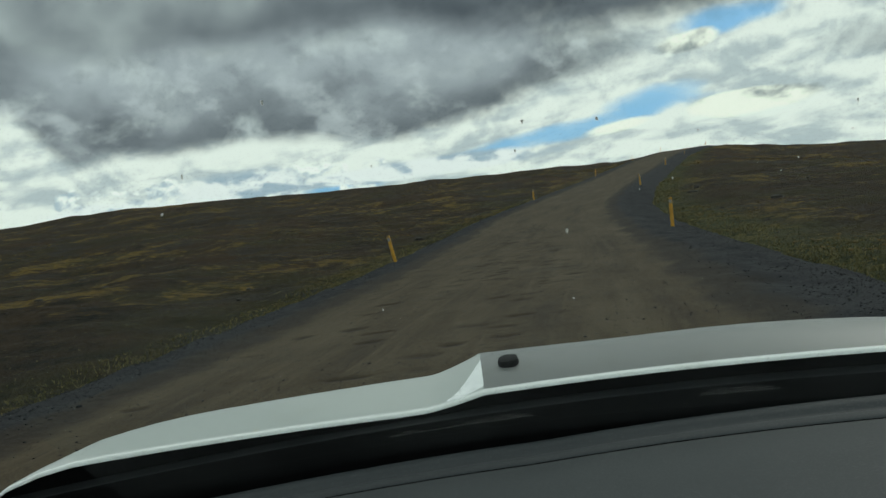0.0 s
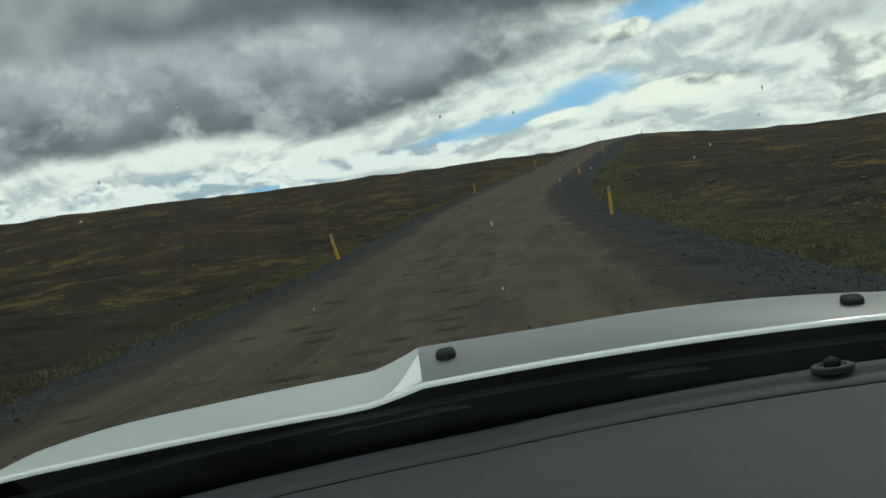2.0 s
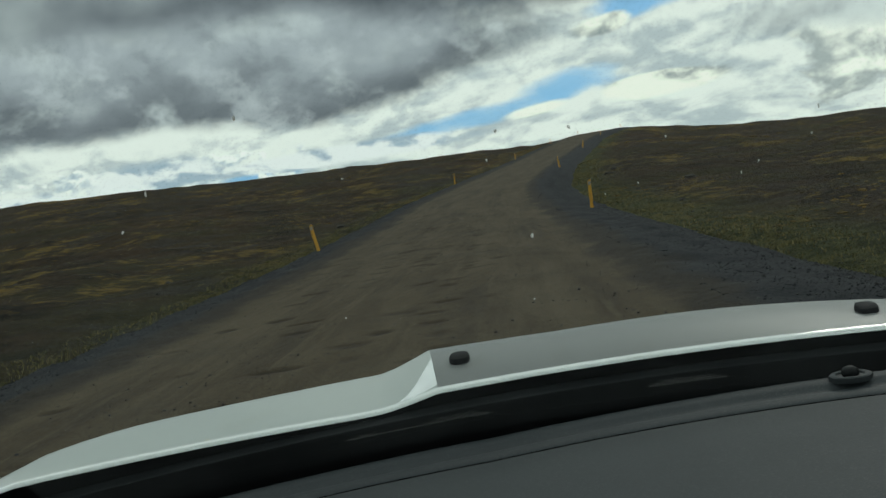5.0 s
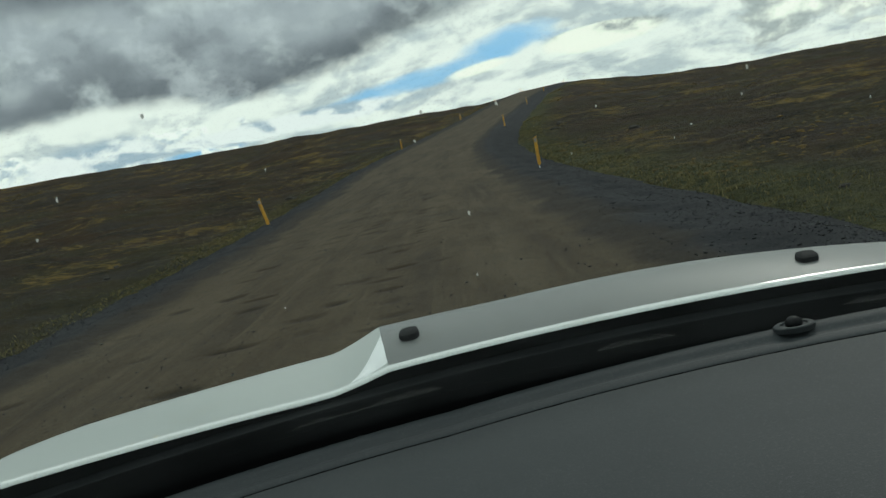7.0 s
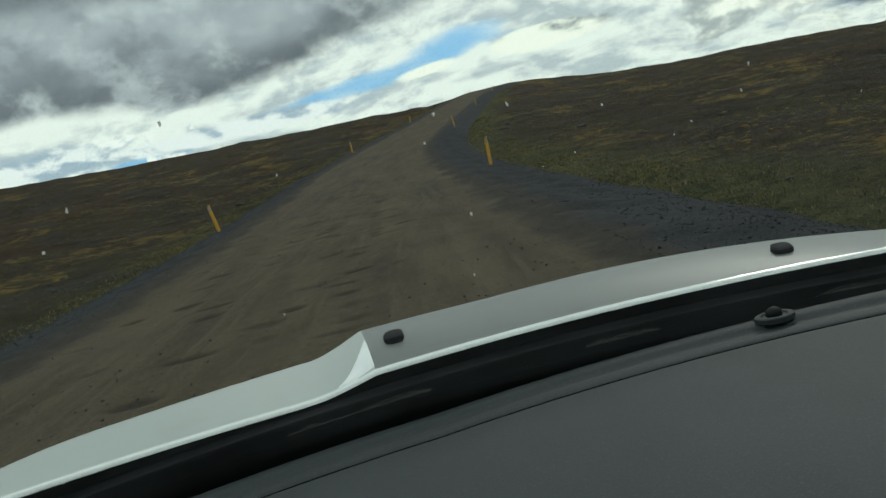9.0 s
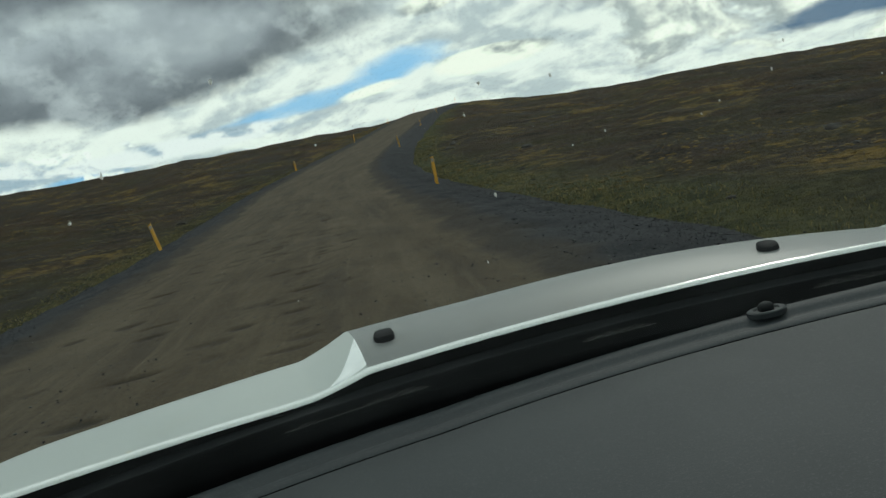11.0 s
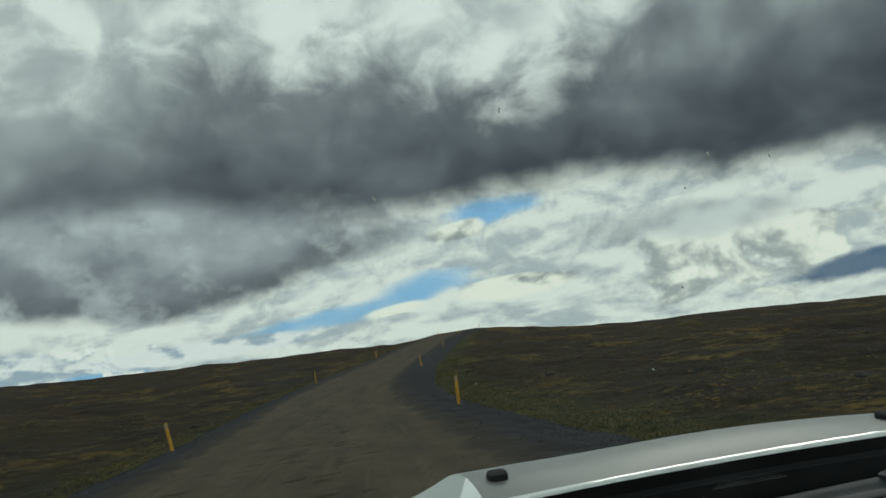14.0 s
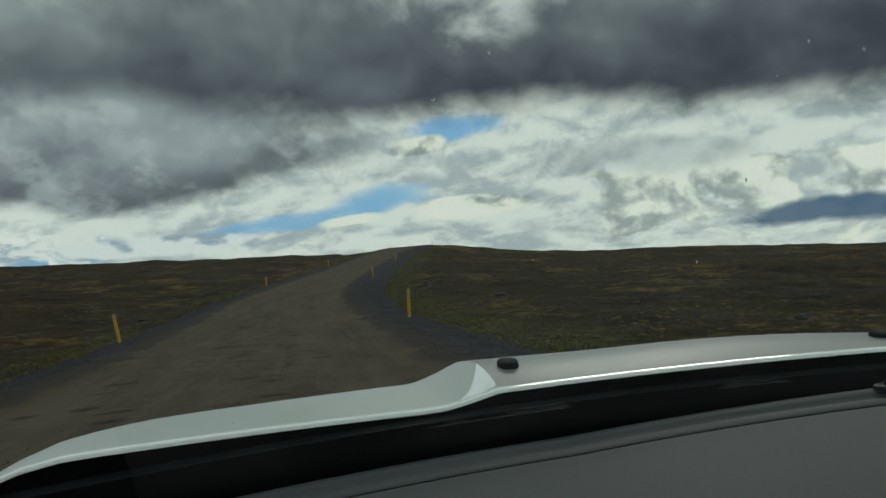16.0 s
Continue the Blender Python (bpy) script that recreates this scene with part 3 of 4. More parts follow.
def scatter(name, places, sizes, mat, seed, flat=0.65, label="", category=""):
    V0, Q0 = ico()
    rng = np.random.RandomState(seed)
    n = len(places)
    V = V0[None] * (1 + 0.28 * rng.uniform(-1, 1, (n, len(V0), 1)))
    a = rng.uniform(0, 6.283, n)
    sc = np.stack([rng.uniform(0.7, 1.3, n), rng.uniform(0.7, 1.3, n), np.full(n, flat)], -1)[:, None] * sizes[:, None, None]
    V = V * sc
    c, s = np.cos(a)[:, None], np.sin(a)[:, None]
    V = np.stack([V[..., 0] * c - V[..., 1] * s, V[..., 0] * s + V[..., 1] * c, V[..., 2]], -1) + places[:, None]
    Q = Q0[None] + (np.arange(n) * len(V0))[:, None, None]
    ob = fast_mesh(name, V.reshape(-1, 3), Q.reshape(-1, 3), mat)
    ob.data.polygons.foreach_set("use_smooth", np.zeros(len(ob.data.polygons), bool))
    return tagged(ob, label, category, kind="stuff")


def surface_z(x, y):
    d = x - road_x(y)
    return np.where(np.abs(d) < 6.5, road_z(y) + road_profile(d, y), ground_z(x, y))


rng = np.random.RandomState(11)
# dark gravel along both shoulders
n = 24000
y = 4.5 + 75 * rng.uniform(0, 1, n) ** 1.9
side = np.where(rng.uniform(0, 1, n) < 0.5, -1, 1)
lat = side * np.clip(rng.normal(5.3, 0.75, n), 3.8, 7.2)
x = road_x(y) + lat
size = np.clip(rng.lognormal(-4.7, 0.40, n), 0.006, 0.028)
scatter("shoulder_gravel", np.stack([x, y, surface_z(x, y) + size * 0.25], -1), size, STONE, 1, label="dark grey loose gravel heaped along the road edge", category="gravel")
# small stones lying on the carriageway
n = 2600
y = 4.5 + 40 * rng.uniform(0, 1, n) ** 1.6
lat = rng.uniform(-3.6, 3.6, n)
x = road_x(y) + lat
size = np.clip(rng.lognormal(-4.9, 0.45, n), 0.005, 0.022)
scatter("road_pebbles", np.stack([x, y, surface_z(x, y) + size * 0.2], -1), size, STONE, 2, label="small loose stones on the gravel road", category="pebbles")
# dark rocks on the heath
n = 420
y = 8 + 170 * rng.uniform(0, 1, n) ** 1.4
off = 7.5 + 90 * rng.uniform(0, 1, n) ** 1.5
x = road_x(y) + np.where(rng.uniform(0, 1, n) < 0.45, -1, 1) * off
size = np.clip(rng.lognormal(-2.9, 0.5, n), 0.03, 0.20)
scatter("heath_stones", np.stack([x, y, ground_z(x, y) + size * 0.15], -1), size, ROCK, 3, 0.55, "dark lava stones half sunk in the heath", "stones")
# single rocks on the heath
def boulder(x, y, r, seed):
    rr = random.Random(seed)
    bm = bmesh.new()
    bmesh.ops.create_icosphere(bm, subdivisions=3, radius=r)
    sx, sy, sz = rr.uniform(0.8, 1.4), rr.uniform(0.8, 1.2), rr.uniform(0.5, 0.75)
    off = Vector((rr.uniform(0, 50), rr.uniform(0, 50), rr.uniform(0, 50)))
    for v in bm.verts:
        k = 1 + 0.30 * noise.noise(v.co / r * 1.1 + off) + 0.12 * noise.noise(v.co / r * 3.0 + off)
        v.co = Vector((v.co.x * sx, v.co.y * sy, v.co.z * sz)) * k
    me = bpy.data.meshes.new("rock")
    bm.to_mesh(me)
    bm.free()
    me.materials.append(ROCK)
    ob = new("rock", me)
    ob.matrix_basis = pose(x, y, float(ground_z(np.array([x]), np.array([y]))[0]) + r * 0.12, 0, 0, rr.uniform(0, 360))
    return tagged(ob, "dark weathered lava rock lying on brown heath", "rock", "rocks on the heath")


rr = random.Random(5)
for k in range(26):
    yy = 14 + 75 * rr.random() ** 1.3
    side = -1 if rr.random() < 0.4 else 1
    boulder(float(road_x(yy)) + side * (8.5 + 30 * rr.random()), yy, rr.uniform(0.09, 0.26), 100 + k)
# low golden moss cushions in drifts
n = 110000
y = 8 + 190 * rng.uniform(0, 1, n) ** 1.2
off = 7.0 + 110 * rng.uniform(0, 1, n) ** 1.25
x = road_x(y) + np.where(rng.uniform(0, 1, n) < 0.5, -1, 1) * off
keep = fbm(x / 12, y / 22, 5, 40) + 0.12 * rng.normal(0, 1, n) > 0.58
x, y = x[keep], y[keep]
size = np.clip(rng.lognormal(-2.9, 0.4, len(x)), 0.03, 0.14) * (0.8 + y / 160)
scatter("golden_moss", np.stack([x, y, ground_z(x, y) - size * 0.02], -1), size, MOSS, 5, 0.4, "golden moss cushions in drifts over the heath", "moss")


def make_grass(name, n, seed, lo, hi, ymax, tall, label):
    rng = np.random.RandomState(seed)
    y = 5 + ymax * rng.uniform(0, 1, n) ** 1.7
    off = lo + (hi - lo) * rng.uniform(0, 1, n) ** 1.6
    x = road_x(y) + np.where(rng.uniform(0, 1, n) < 0.5, -1, 1) * off
    keep = fbm(x / 3.5, y / 3.5, 3, seed) + 0.5 * rng.normal(0, 1, n) > -0.1
    x, y = x[keep], y[keep]
    n = len(x)
    z = ground_z(x, y) - 0.02
    h = tall * rng.uniform(0.5, 1.3, n)
    w = 0.006 + 0.0007 * y
    a = rng.uniform(0, 6.283, n)
    lean = rng.uniform(0.1, 0.7, n) * h
    b = rng.uniform(0, 6.283, n)
    base = np.stack([x, y, z], -1)
    side = np.stack([np.cos(a) * w, np.sin(a) * w, 0 * a], -1)
    mid = base + np.stack([np.cos(b) * lean * 0.35, np.sin(b) * lean * 0.35, h * 0.6], -1)
    tip = base + np.stack([np.cos(b) * lean, np.sin(b) * lean, h], -1)
    V = np.stack([base - side, base + side, mid + side * 0.6, tip, mid - side * 0.6], 1).reshape(-1, 3)
    i = np.arange(n)[:, None] * 5
    Q = np.concatenate([i + np.array([[0, 1, 2]]), i + np.array([[0, 2, 4]]), i + np.array([[4, 2, 3]])], 0)
    ob = fast_mesh(name, V, Q, BLADES)
    return tagged(ob, label, "grass", kind="stuff")


make_grass("verge_grass", 34000, 31, 6.3, 8.2, 90, 0.08, "dry green and straw grass along the verge")
make_grass("heath_grass", 60000, 32, 8.0, 40.0, 90, 0.04, "sparse low straw grass on the heath")


# ---- marker posts ----
def marker_post():
    ob = new("marker_post")
    tagged(ob, "slim yellow roadside marker post with grey reflector", "marker post", "marker posts along the road")
    bm = bmesh.new()
    w, d = 0.055, 0.022
    prof = [(-w, -d), (-w * 0.3, -d * 1.5), (w * 0.3, -d * 1.5), (w, -d), (w, d), (-w, d)]
    rows = []
    for zz, slant in ((-0.35, 0), (0.3, 0), (0.7, 0), (0.98, 0.03)):
        rows.append([bm.verts.new((px, py, zz + (slant * px / w if slant else 0))) for px, py in prof])
    for r0, r1 in zip(rows, rows[1:]):
        for i in range(len(prof)):
            j = (i + 1) % len(prof)
            bm.faces.new((r0[i], r0[j], r1[j], r1[i]))
    bm.faces.new(rows[-1])
    bm.faces.new(rows[0][::-1])
    part("shaft", bm, YELLOW, ob, smooth=False)
    for sgn in (-1, 1):
        bm = box((-0.042, sgn * 0.036 - 0.004, 0.80), (0.042, sgn * 0.036 + 0.004, 0.93), 0.003, 1)
        part("reflector", bm, REFLECT, ob, "grey reflector plate")
    return ob


first = None
rng = random.Random(8)
for y in (32, 82, 132, 180, 206):
    for sgn in (-1, 1):
        lat = sgn * (4.95 if sgn > 0 else 5.05)
        yy = y + rng.uniform(-1.5, 1.5)
        x = float(road_x(yy)) + lat
        z = float(surface_z(np.array([x]), np.array([yy]))[0])
        lean = rng.uniform(-4, 4) + (5 if (sgn < 0 and y < 60) else 0)
        m = pose(x, yy, z, rng.uniform(-2, 2), -lean, rng.uniform(-12, 12))
        if first is None:
            first = marker_post()
            first.matrix_basis = m
        else:
            copy_thing(first, m)


# ---- the car ----
car = new("car")
tagged(car, "white car with dusty bonnet and grey dashboard on the gravel road", "car")
CX = 0.26


def rear_y(x):
    return 1.342 - 0.16 * ((x - 0.285) / 0.7) ** 2


def bonnet_z(x, s, raised):
    """Height of the bonnet s metres ahead of its rear edge: the raised middle or the lower sides."""
    if raised:
        zr, za = 1.2025, 1.2285 - 0.115 * max(0, x - 0.25) ** 2 + 0.006 * min(1, max(0, (0.10 - x) / 0.22))
    else:
        q = min(x, 2 * CX - x)
        zr = 1.188 + 0.045 * max(0, -0.2 - q) - 0.5 * max(0, -0.62 - q) ** 2
        za = 1.208 + 0.018 * max(0, -0.2 - q) - 0.65 * max(0, -0.55 - q) ** 2
        zr = min(zr, za - 0.004)
    sa = 0.13
    if s < sa:
        return za - (za - zr) * ((sa - s) / sa) ** 2
    d = s - sa
    return za - d * d if d < 0.12 else za - 0.0144 - 0.24 * (d - 0.12)


def build_bonnet():
    ss = [-0.0065, -0.006, -0.0045, -0.0025, 0.0, 0.003] + [0.012, 0.022] + [0.03 + 0.97 * (k / 40) ** 1.3 for k in range(41)]
    rows, crease = [], []
    XL, XR = CX - 1.04, CX + 1.04
    for s in ss:
        sp = max(s, 0)
        xc = -0.081 - 0.17 * sp
        xd = 2 * CX + 0.28 + 0.17 * sp
        xs = list(np.linspace(XL, xc - 0.09, 18)) + list(np.linspace(xc - 0.09, xc, 10)[1:]) + list(np.linspace(xc, xd, 30)[1:]) + list(np.linspace(xd, xd + 0.09, 8)[1:]) + list(np.linspace(xd + 0.09, XR, 12)[1:])
        row = []
        for x in xs:
            if x < xc:
                t = min(1, max(0, (x - (xc - 0.09)) / 0.09))
            else:
                t = 1 - min(1, max(0, (x - xd) / 0.09))
            w = t ** 1.35
            z = (1 - w) * bonnet_z(x, sp, False) + w * bonnet_z(x, sp, True)
            e = max(0, (abs(x - CX) - 0.94) / 0.08)
            z -= 0.035 * e * e
            if s < 0:
                z -= 0.0065 * (1 - math.sqrt(max(0, 1 - (s / 0.0065) ** 2)))
            row.append((x, rear_y(x) + s, z))
        rows.append(row)
    P = np.array(rows)
    left, right = 18 + 9 - 1, 18 + 9 + 29 - 1
    sheet = None
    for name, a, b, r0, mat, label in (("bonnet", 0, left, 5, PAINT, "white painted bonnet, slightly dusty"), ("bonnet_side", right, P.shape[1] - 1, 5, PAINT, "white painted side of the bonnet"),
                                       ("raised_panel", left, right, 5, SATIN, "raised middle of the white bonnet, dark sky reflection painted grey"), ("bonnet_lip", 0, P.shape[1] - 1, 0, LIP, "white rear lip of the bonnet, highlight painted into its colour")):
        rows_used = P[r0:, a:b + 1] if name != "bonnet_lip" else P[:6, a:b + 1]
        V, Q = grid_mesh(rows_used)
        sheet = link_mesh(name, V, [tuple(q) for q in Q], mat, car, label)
    # black rubber seal that closes the gap under the rear edge
    edge = P[0]
    seal = np.stack([edge + [0, 0.001, -0.0005], edge + [0, 0.004, -0.012], edge + [0, 0.012, -0.10]], 0)
    V, Q = grid_mesh(seal)
    link_mesh("seal", V, [tuple(q) for q in Q], MATT, car, "matt black rubber seal")
    return P


BON = build_bonnet()


def crease_glint():
    """Sky reflection painted as a small white patch where the raised middle meets the lower side at the rear."""
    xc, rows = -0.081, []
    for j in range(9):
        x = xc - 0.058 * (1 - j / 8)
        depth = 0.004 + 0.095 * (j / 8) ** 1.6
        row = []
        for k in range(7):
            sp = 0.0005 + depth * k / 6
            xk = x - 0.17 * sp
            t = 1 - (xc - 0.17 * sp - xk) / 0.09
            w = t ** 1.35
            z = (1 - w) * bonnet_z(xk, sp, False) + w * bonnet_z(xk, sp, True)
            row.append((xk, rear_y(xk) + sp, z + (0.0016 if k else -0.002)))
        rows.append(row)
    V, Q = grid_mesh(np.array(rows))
    link_mesh("crease_glint", V, [tuple(q)[::-1] for q in Q], GLINT, car, "white patch beside the crease, a sky reflection painted on")


crease_glint()


def bonnet_height(x, s):
    return bonnet_z(x, s, True)


def washer_nozzle(x):
    s = 0.072
    z0 = bonnet_height(x, s)
    bm = bmesh.new()
    n, rows = 16, []
    for k, (sc, h) in enumerate(((1.0, -0.004), (1.0, 0.003), (0.96, 0.007), (0.84, 0.0095), (0.45, 0.0102))):
        rows.append([bm.verts.new((0.0170 * sc * math.copysign(abs(math.cos(t)) ** 0.7, math.cos(t)), 0.019 * sc * math.sin(t) + (0.003 if k > 2 else 0), h + (0.0015 * math.sin(t) if k > 1 else 0))) for t in [2 * math.pi * i / n for i in range(n)]])
    for r0, r1 in zip(rows, rows[1:]):
        for i in range(n):
            j = (i + 1) % n
            bm.faces.new((r0[i], r0[j], r1[j], r1[i]))
    bm.faces.new(rows[-1])
    bm.transform(Matrix.Translation((x, rear_y(x) + s, z0)))
    return part("washer_nozzle", bm, NOZZLE, car, "black plastic washer nozzle")


washer_nozzle(-0.050)
washer_nozzle(0.588)


def strip(name, prof, mat, label="", x0=-0.84, x1=1.38, n=70, bend=0.16, tilt=0.0):
    """A cross-section of (y, z) carried across the car along the curve of the windscreen's foot."""
    xs = np.linspace(x0, x1, n)
    P = np.array([[(x, y - bend * ((x - 0.285) / 0.7) ** 2, z + tilt * max(0, x)) for x in xs] for y, z in prof])
    V, Q = grid_mesh(P)
    ob = link_mesh(name, V, [tuple(q) for q in Q], mat, car, label)
    ob.data.set_sharp_from_angle(angle=radians(50))
    return ob


# black scuttle between bonnet and windscreen
strip("scuttle", [(1.366, 1.150), (1.358, 1.176), (1.342, 1.178), (1.328, 1.172), (1.320, 1.171), (1.317, 1.162), (1.311, 1.162), (1.308, 1.166), (1.303, 1.150), (1.302, 1.100)], BLACK, "black plastic scuttle panel")
strip("scuttle_ledge", [(1.301, 1.10), (1.300, 1.171), (1.297, 1.175), (1.294, 1.171), (1.291, 1.10)], MATT, "matt black ledge at the foot of the glass")
# dashboard: lip, groove, seam and the wide top
strip("dashboard", [(1.287, 1.06), (1.285, 1.110), (1.281, 1.123), (1.275, 1.1295), (1.267, 1.1320), (1.258, 1.1318), (1.250, 1.1302), (1.244, 1.1272), (1.239, 1.1235), (1.234, 1.1217), (1.229, 1.1222), (1.223, 1.1232), (1.215, 1.1228), (1.208, 1.1208), (1.2045, 1.1192), (1.2034, 1.1180)], DASH, "grey grained dashboard edge", tilt=0.04)
strip("seam", [(1.2034, 1.1180), (1.2027, 1.1120), (1.2011, 1.1120), (1.2004, 1.1175)], MATT, "dark panel seam", tilt=0.04)
strip("dash_top", [(1.2004, 1.1175), (1.17, 1.1172), (1.08, 1.112), (0.92, 1.10), (0.76, 1.082), (0.62, 1.06), (0.50, 1.03), (0.45, 0.99), (0.45, 0.70)], DASH, "grey grained dashboard top", tilt=0.04)


def light_sensor():
    x, y, z = 0.507, 1.256 - 0.16 * ((0.507 - 0.285) / 0.7) ** 2, 1.1525
    bm = bmesh.new()
    n = 28
    for prof in ([(0.029, -0.004), (0.029, 0.003), (0.027, 0.0045), (0.020, 0.0045), (0.018, 0.002), (0.0, 0.002)],):
        rows = [[bm.verts.new((x + r * math.cos(6.2832 * i / n), y + 0.8 * r * math.sin(6.2832 * i / n), z + h)) for i in range(n)] for r, h in prof[:-1]]
        for r0, r1 in zip(rows, rows[1:]):
            for i in range(n):
                j = (i + 1) % n
                bm.faces.new((r0[i], r0[j], r1[j], r1[i]))
        bm.faces.new(rows[-1])
    base = part("sensor_ring", bm, DASH, car, "grey ring of a light sensor")
    bm = bmesh.new()
    bmesh.ops.create_uvsphere(bm, u_segments=20, v_segments=10, radius=0.012)
    for v in bm.verts:
        v.co = Vector((x + v.co.x, y + v.co.y, z + 0.006 + v.co.z * 0.8))
    part("sensor_dome", bm, BLACK, base, "dark sensor dome")


light_sensor()


# windscreen, slanting back over the dashboard
def build_windscreen():
    xs, P = np.linspace(-0.55, 1.15, 24), []
    for k in range(13):
        f = k / 12
        P.append([(x * (1 - 0.12 * f) + CX * 0.12 * f, 1.295 - 1.10 * f - 0.16 * (1 - 0.5 * f) * ((x - 0.285) / 0.7) ** 2, 1.135 + 0.66 * f + 0.035 * math.sin(math.pi * f)) for x in xs])
    P = np.array(P)
    V, Q = grid_mesh(P)
    ob = link_mesh("windscreen", V, [tuple(q) for q in Q], GLASS, car, "clear windscreen with dried specks")
    ob.visible_shadow = False
    return ob, P


windscreen, WS = build_windscreen()


def on_screen(u, f):
    """A point on the windscreen: u across (0..1), f up (0..1)."""
    a, b = u * (WS.shape[1] - 1), f * (WS.shape[0] - 1)
    i, j = min(int(b), WS.shape[0] - 2), min(int(a), WS.shape[1] - 2)
    p, q = b - i, a - j
    w = WS[i, j] * (1 - p) * (1 - q) + WS[i + 1, j] * p * (1 - q) + WS[i, j + 1] * (1 - p) * q + WS[i + 1, j + 1] * p * q
    return Vector(w)


def specks():
    rng = random.Random(21)
    for u, f, r in [(0.382, 0.4156, 0.0042), (0.372, 0.5597, 0.0030), (0.408, 0.5504, 0.0030), (0.260, 0.6153, 0.0035), (0.202, 0.5536, 0.0032), (0.178, 0.5135, 0.0032), (0.532, 0.5273, 0.0026), (0.533, 0.4969, 0.0020), (0.605, 0.4562, 0.0018), (0.509, 0.4720, 0.0018), (0.444, 0.4686, 0.0018), (0.426, 0.4605, 0.0018), (0.377, 0.3080, 0.0020), (0.365, 0.5287, 0.0020), (0.457, 0.5219, 0.0018), (0.292, 0.5353, 0.0018), (0.255, 0.3317, 0.0020), (0.501, 0.4592, 0.0015), (0.065, 0.1325, 0.0028)]:
        p = on_screen(u, f)
        r *= 0.42
        bm = bmesh.new()
        k = 9
        ring = [bm.verts.new((r * rng.uniform(0.3, 1.2) * math.cos(6.283 * i / k), -0.002, 1.7 * r * rng.uniform(0.3, 1.3) * math.sin(6.283 * i / k))) for i in range(k)]
        top = bm.verts.new((0, -0.0032, 0))
        for i in range(k):
            bm.faces.new((ring[i], ring[(i + 1) % k], top))
        bm.transform(Matrix.Translation(p))
        part("dried_speck", bm, SPECK, windscreen)


specks()


# dotted print along the foot of the glass
def frit():
    V, F = [], []
    for row in range(3):
        for i in range(420):
            u, f = 0.16 + 0.80 * i / 419, 0.058 + 0.0055 * row
            if math.sin(u * 29.0) + 0.6 * math.sin(u * 67.0) < 0.25 + 0.3 * row:
                continue
            p = on_screen(u, f)
            r = 0.0009 - 0.00015 * row
            b = len(V)
            V += [(p.x + dx * r, p.y - 0.002, p.z + dz * r) for dx, dz in ((-1, 0), (0, -1), (1, 0), (0, 1))]
            F.append((b, b + 1, b + 2, b + 3))
    ob = link_mesh("dot_print", V, F, REFLECT, windscreen, "fine dotted print", smooth=False)
    ob["kind"] = "stuff"


frit()


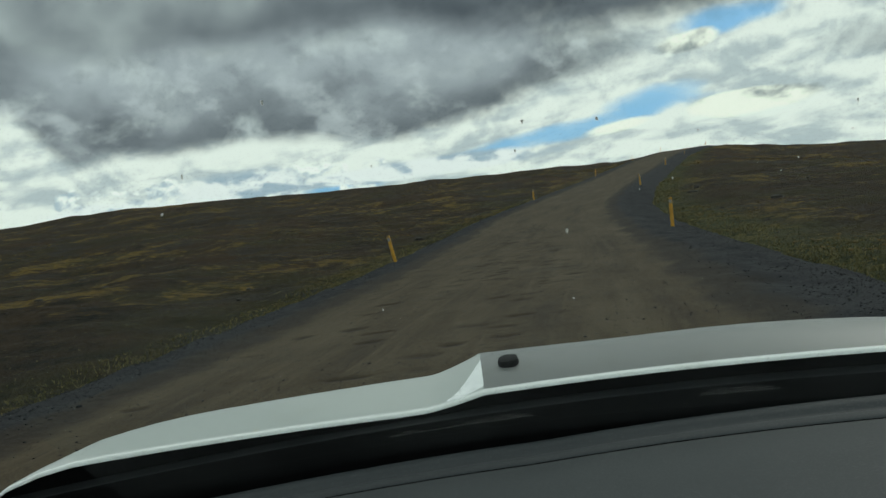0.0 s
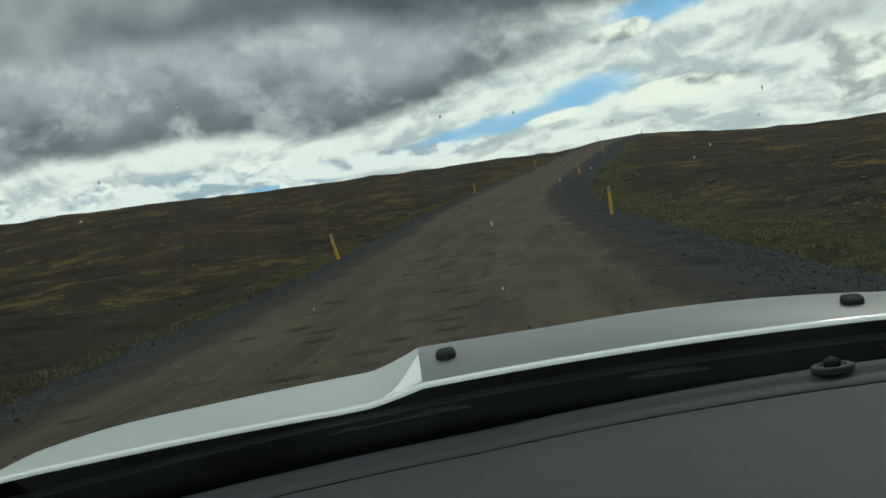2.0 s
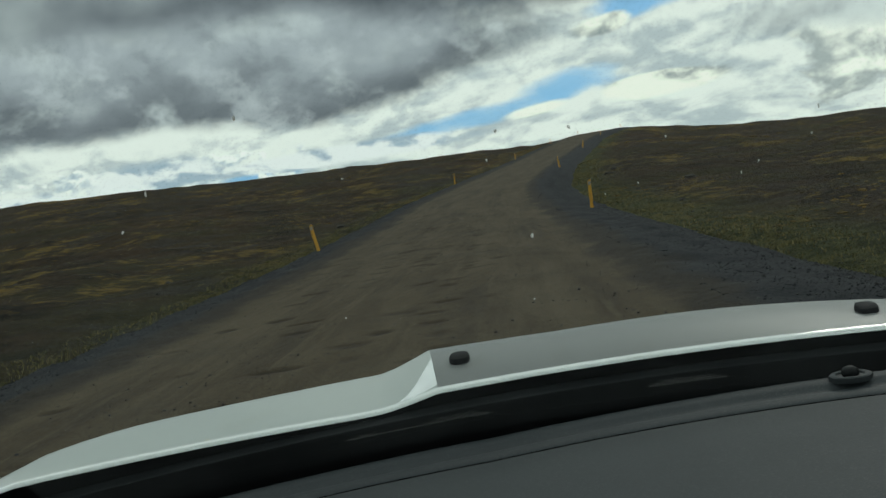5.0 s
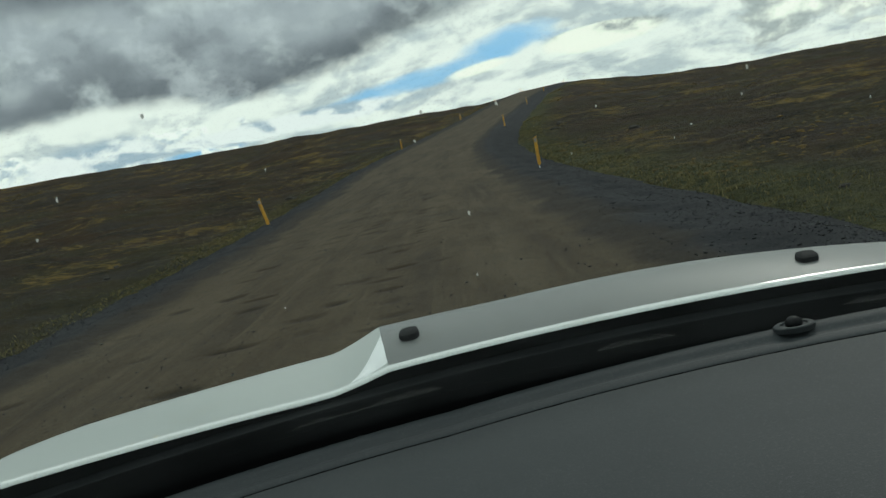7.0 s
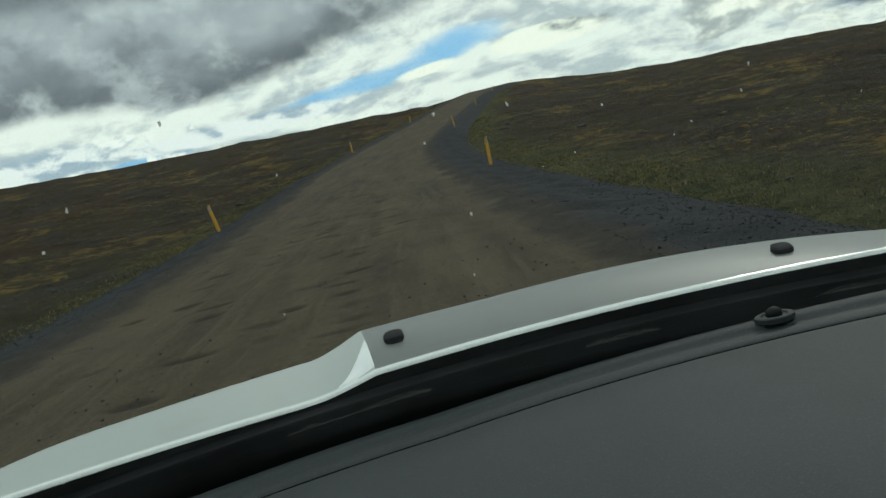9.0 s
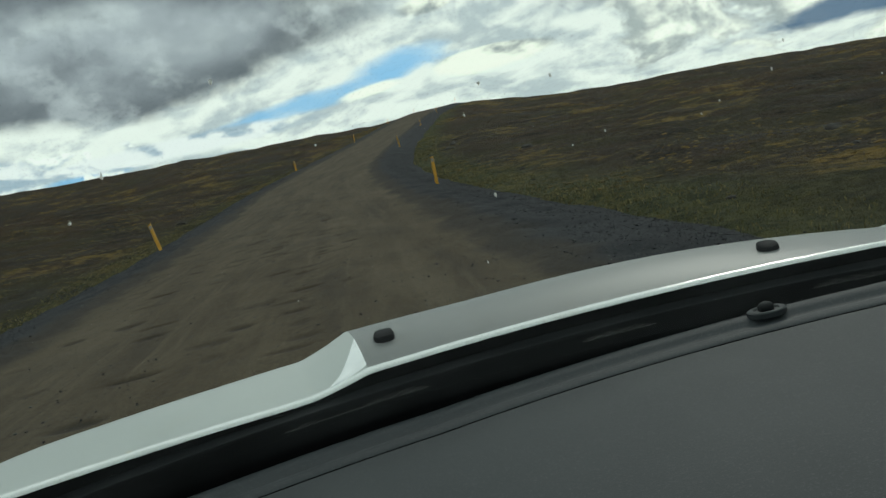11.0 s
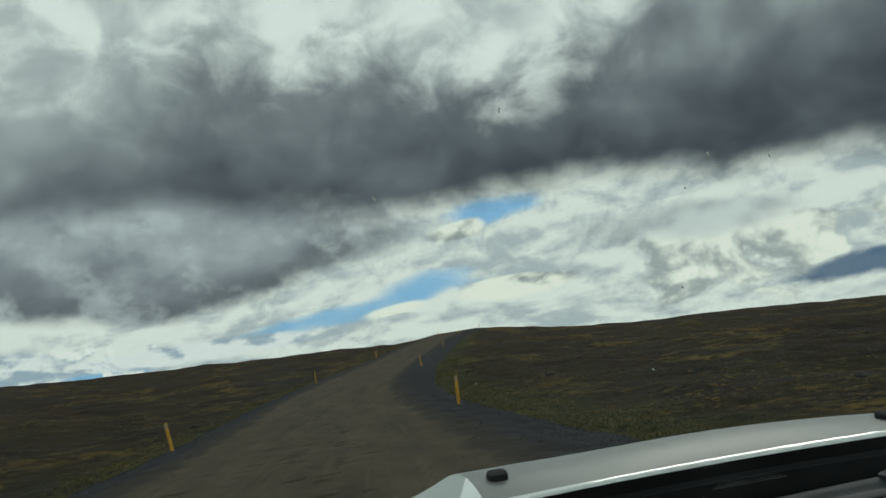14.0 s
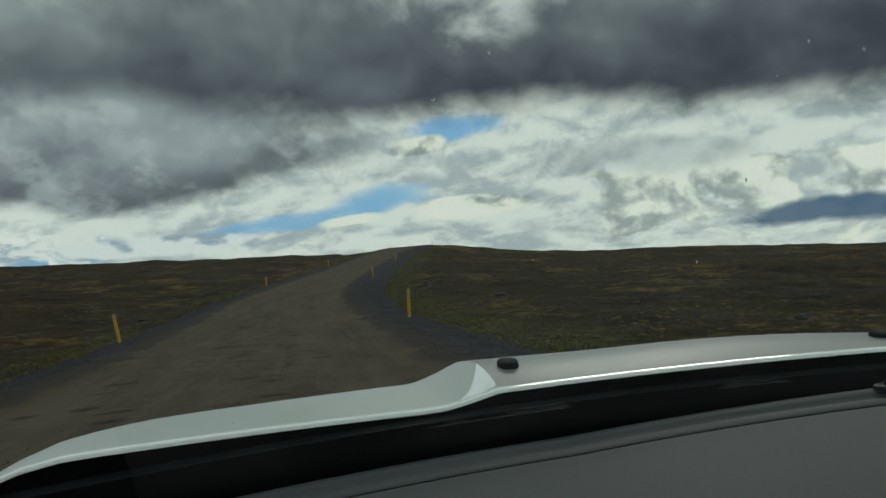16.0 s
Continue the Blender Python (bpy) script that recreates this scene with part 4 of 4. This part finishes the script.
# the shell that closes the cabin
def shell():
    part("roof", box((-0.42, -1.9, 1.80), (1.02, 0.14, 1.86), 0.03), PAINT, car)
    part("headlining", box((-0.40, -1.88, 1.775), (1.00, 0.10, 1.797), 0.008), LINING, car, "grey headlining")
    for sg in (-1, 1):
        x = CX + sg * 0.95
        part("door", box((x - 0.045, -1.9, 0.42), (x + 0.045, 0.72, 1.16), 0.03), PAINT, car)
        for y0 in (-1.85, -0.62):
            bm = box((-0.03, -0.05, 0), (0.03, 0.05, 0.68), 0.012)
            bm.transform(Matrix.Translation((x, y0, 1.14)) @ Matrix.Rotation(radians(-9 * sg), 4, "Y"))
            part("pillar", bm, LINING, car)
        bm = box((-0.03, -0.035, 0), (0.03, 0.035, 1.16), 0.012)
        bm.transform(Matrix.Translation((x - sg * 0.01, 0.70, 1.10)) @ Matrix.Rotation(radians(-7 * sg), 4, "Y") @ Matrix.Rotation(radians(53), 4, "X"))
        part("windscreen_pillar", bm, LINING, car)
        edge = BON[5:, 0 if sg < 0 else -1]
        top = [Vector((CX + sg * 0.985, 0.74 + 0.05 * k, edge[0][2] - 0.02)) for k in range(4)] + [Vector(p) for p in edge]
        cols = []
        for p in top:
            arch = 0.33 + math.sqrt(max(0, 0.42 ** 2 - (p.y - 1.45) ** 2))
            low = max(0.42, arch)
            cols.append([p, p + Vector((sg * 0.012, 0, -0.02)), p + Vector((sg * 0.03, 0, -0.10)), Vector((p.x + sg * 0.03, p.y, (p.z + low) / 2)), Vector((p.x + sg * 0.015, p.y, low)), Vector((p.x - sg * 0.03, p.y, low))])
        V, Q = grid_mesh(np.array(cols))
        link_mesh("fender", V, [tuple(q) for q in Q], PAINT, car)
    part("tailgate", box((-0.50, -1.98, 0.42), (1.10, -1.90, 1.20), 0.03), PAINT, car)
    part("cabin_floor", box((-0.52, -1.9, 0.36), (1.12, 0.9, 0.42), 0.01), LINING, car)
    part("bulkhead", box((-0.50, 0.92, 0.42), (1.10, 0.97, 1.06), 0.01), BLACK, car)
    front = BON[-1]
    nose = np.stack([front, front + [0, 0.012, -0.015], front + [0, 0.03, -0.08]] + [np.stack([front[:, 0], front[:, 1] + d, np.full(len(front), zz)], -1) for d, zz in ((0.05, 0.62), (0.04, 0.45), (0.0, 0.36), (-0.1, 0.34))], 0)
    V, Q = grid_mesh(nose)
    link_mesh("nose", V, [tuple(q) for q in Q], PAINT, car)
    for sg in (-1, 1):
        for yw in (1.45, -1.15):
            bm = bmesh.new()
            bmesh.ops.create_cone(bm, cap_ends=True, segments=36, radius1=0.35, radius2=0.35, depth=0.22)
            bmesh.ops.bevel(bm, geom=[e for e in bm.edges if not e.is_boundary and len(e.link_faces) == 2 and max(len(f.verts) for f in e.link_faces) > 4], offset=0.04, segments=3, affect="EDGES")
            bm.transform(Matrix.Translation((CX + sg * 0.80, yw, 0.33 + float(road_z(yw)))) @ Matrix.Rotation(radians(90), 4, "Y"))
            tyre = part("wheel", bm, RUBBER, car)
            bm = bmesh.new()
            bmesh.ops.create_cone(bm, cap_ends=True, segments=24, radius1=0.20, radius2=0.17, depth=0.236)
            bm.transform(Matrix.Translation((CX + sg * 0.80, yw, 0.33 + float(road_z(yw)))) @ Matrix.Rotation(radians(90), 4, "Y"))
            part("rim", bm, METAL, tyre)


shell()
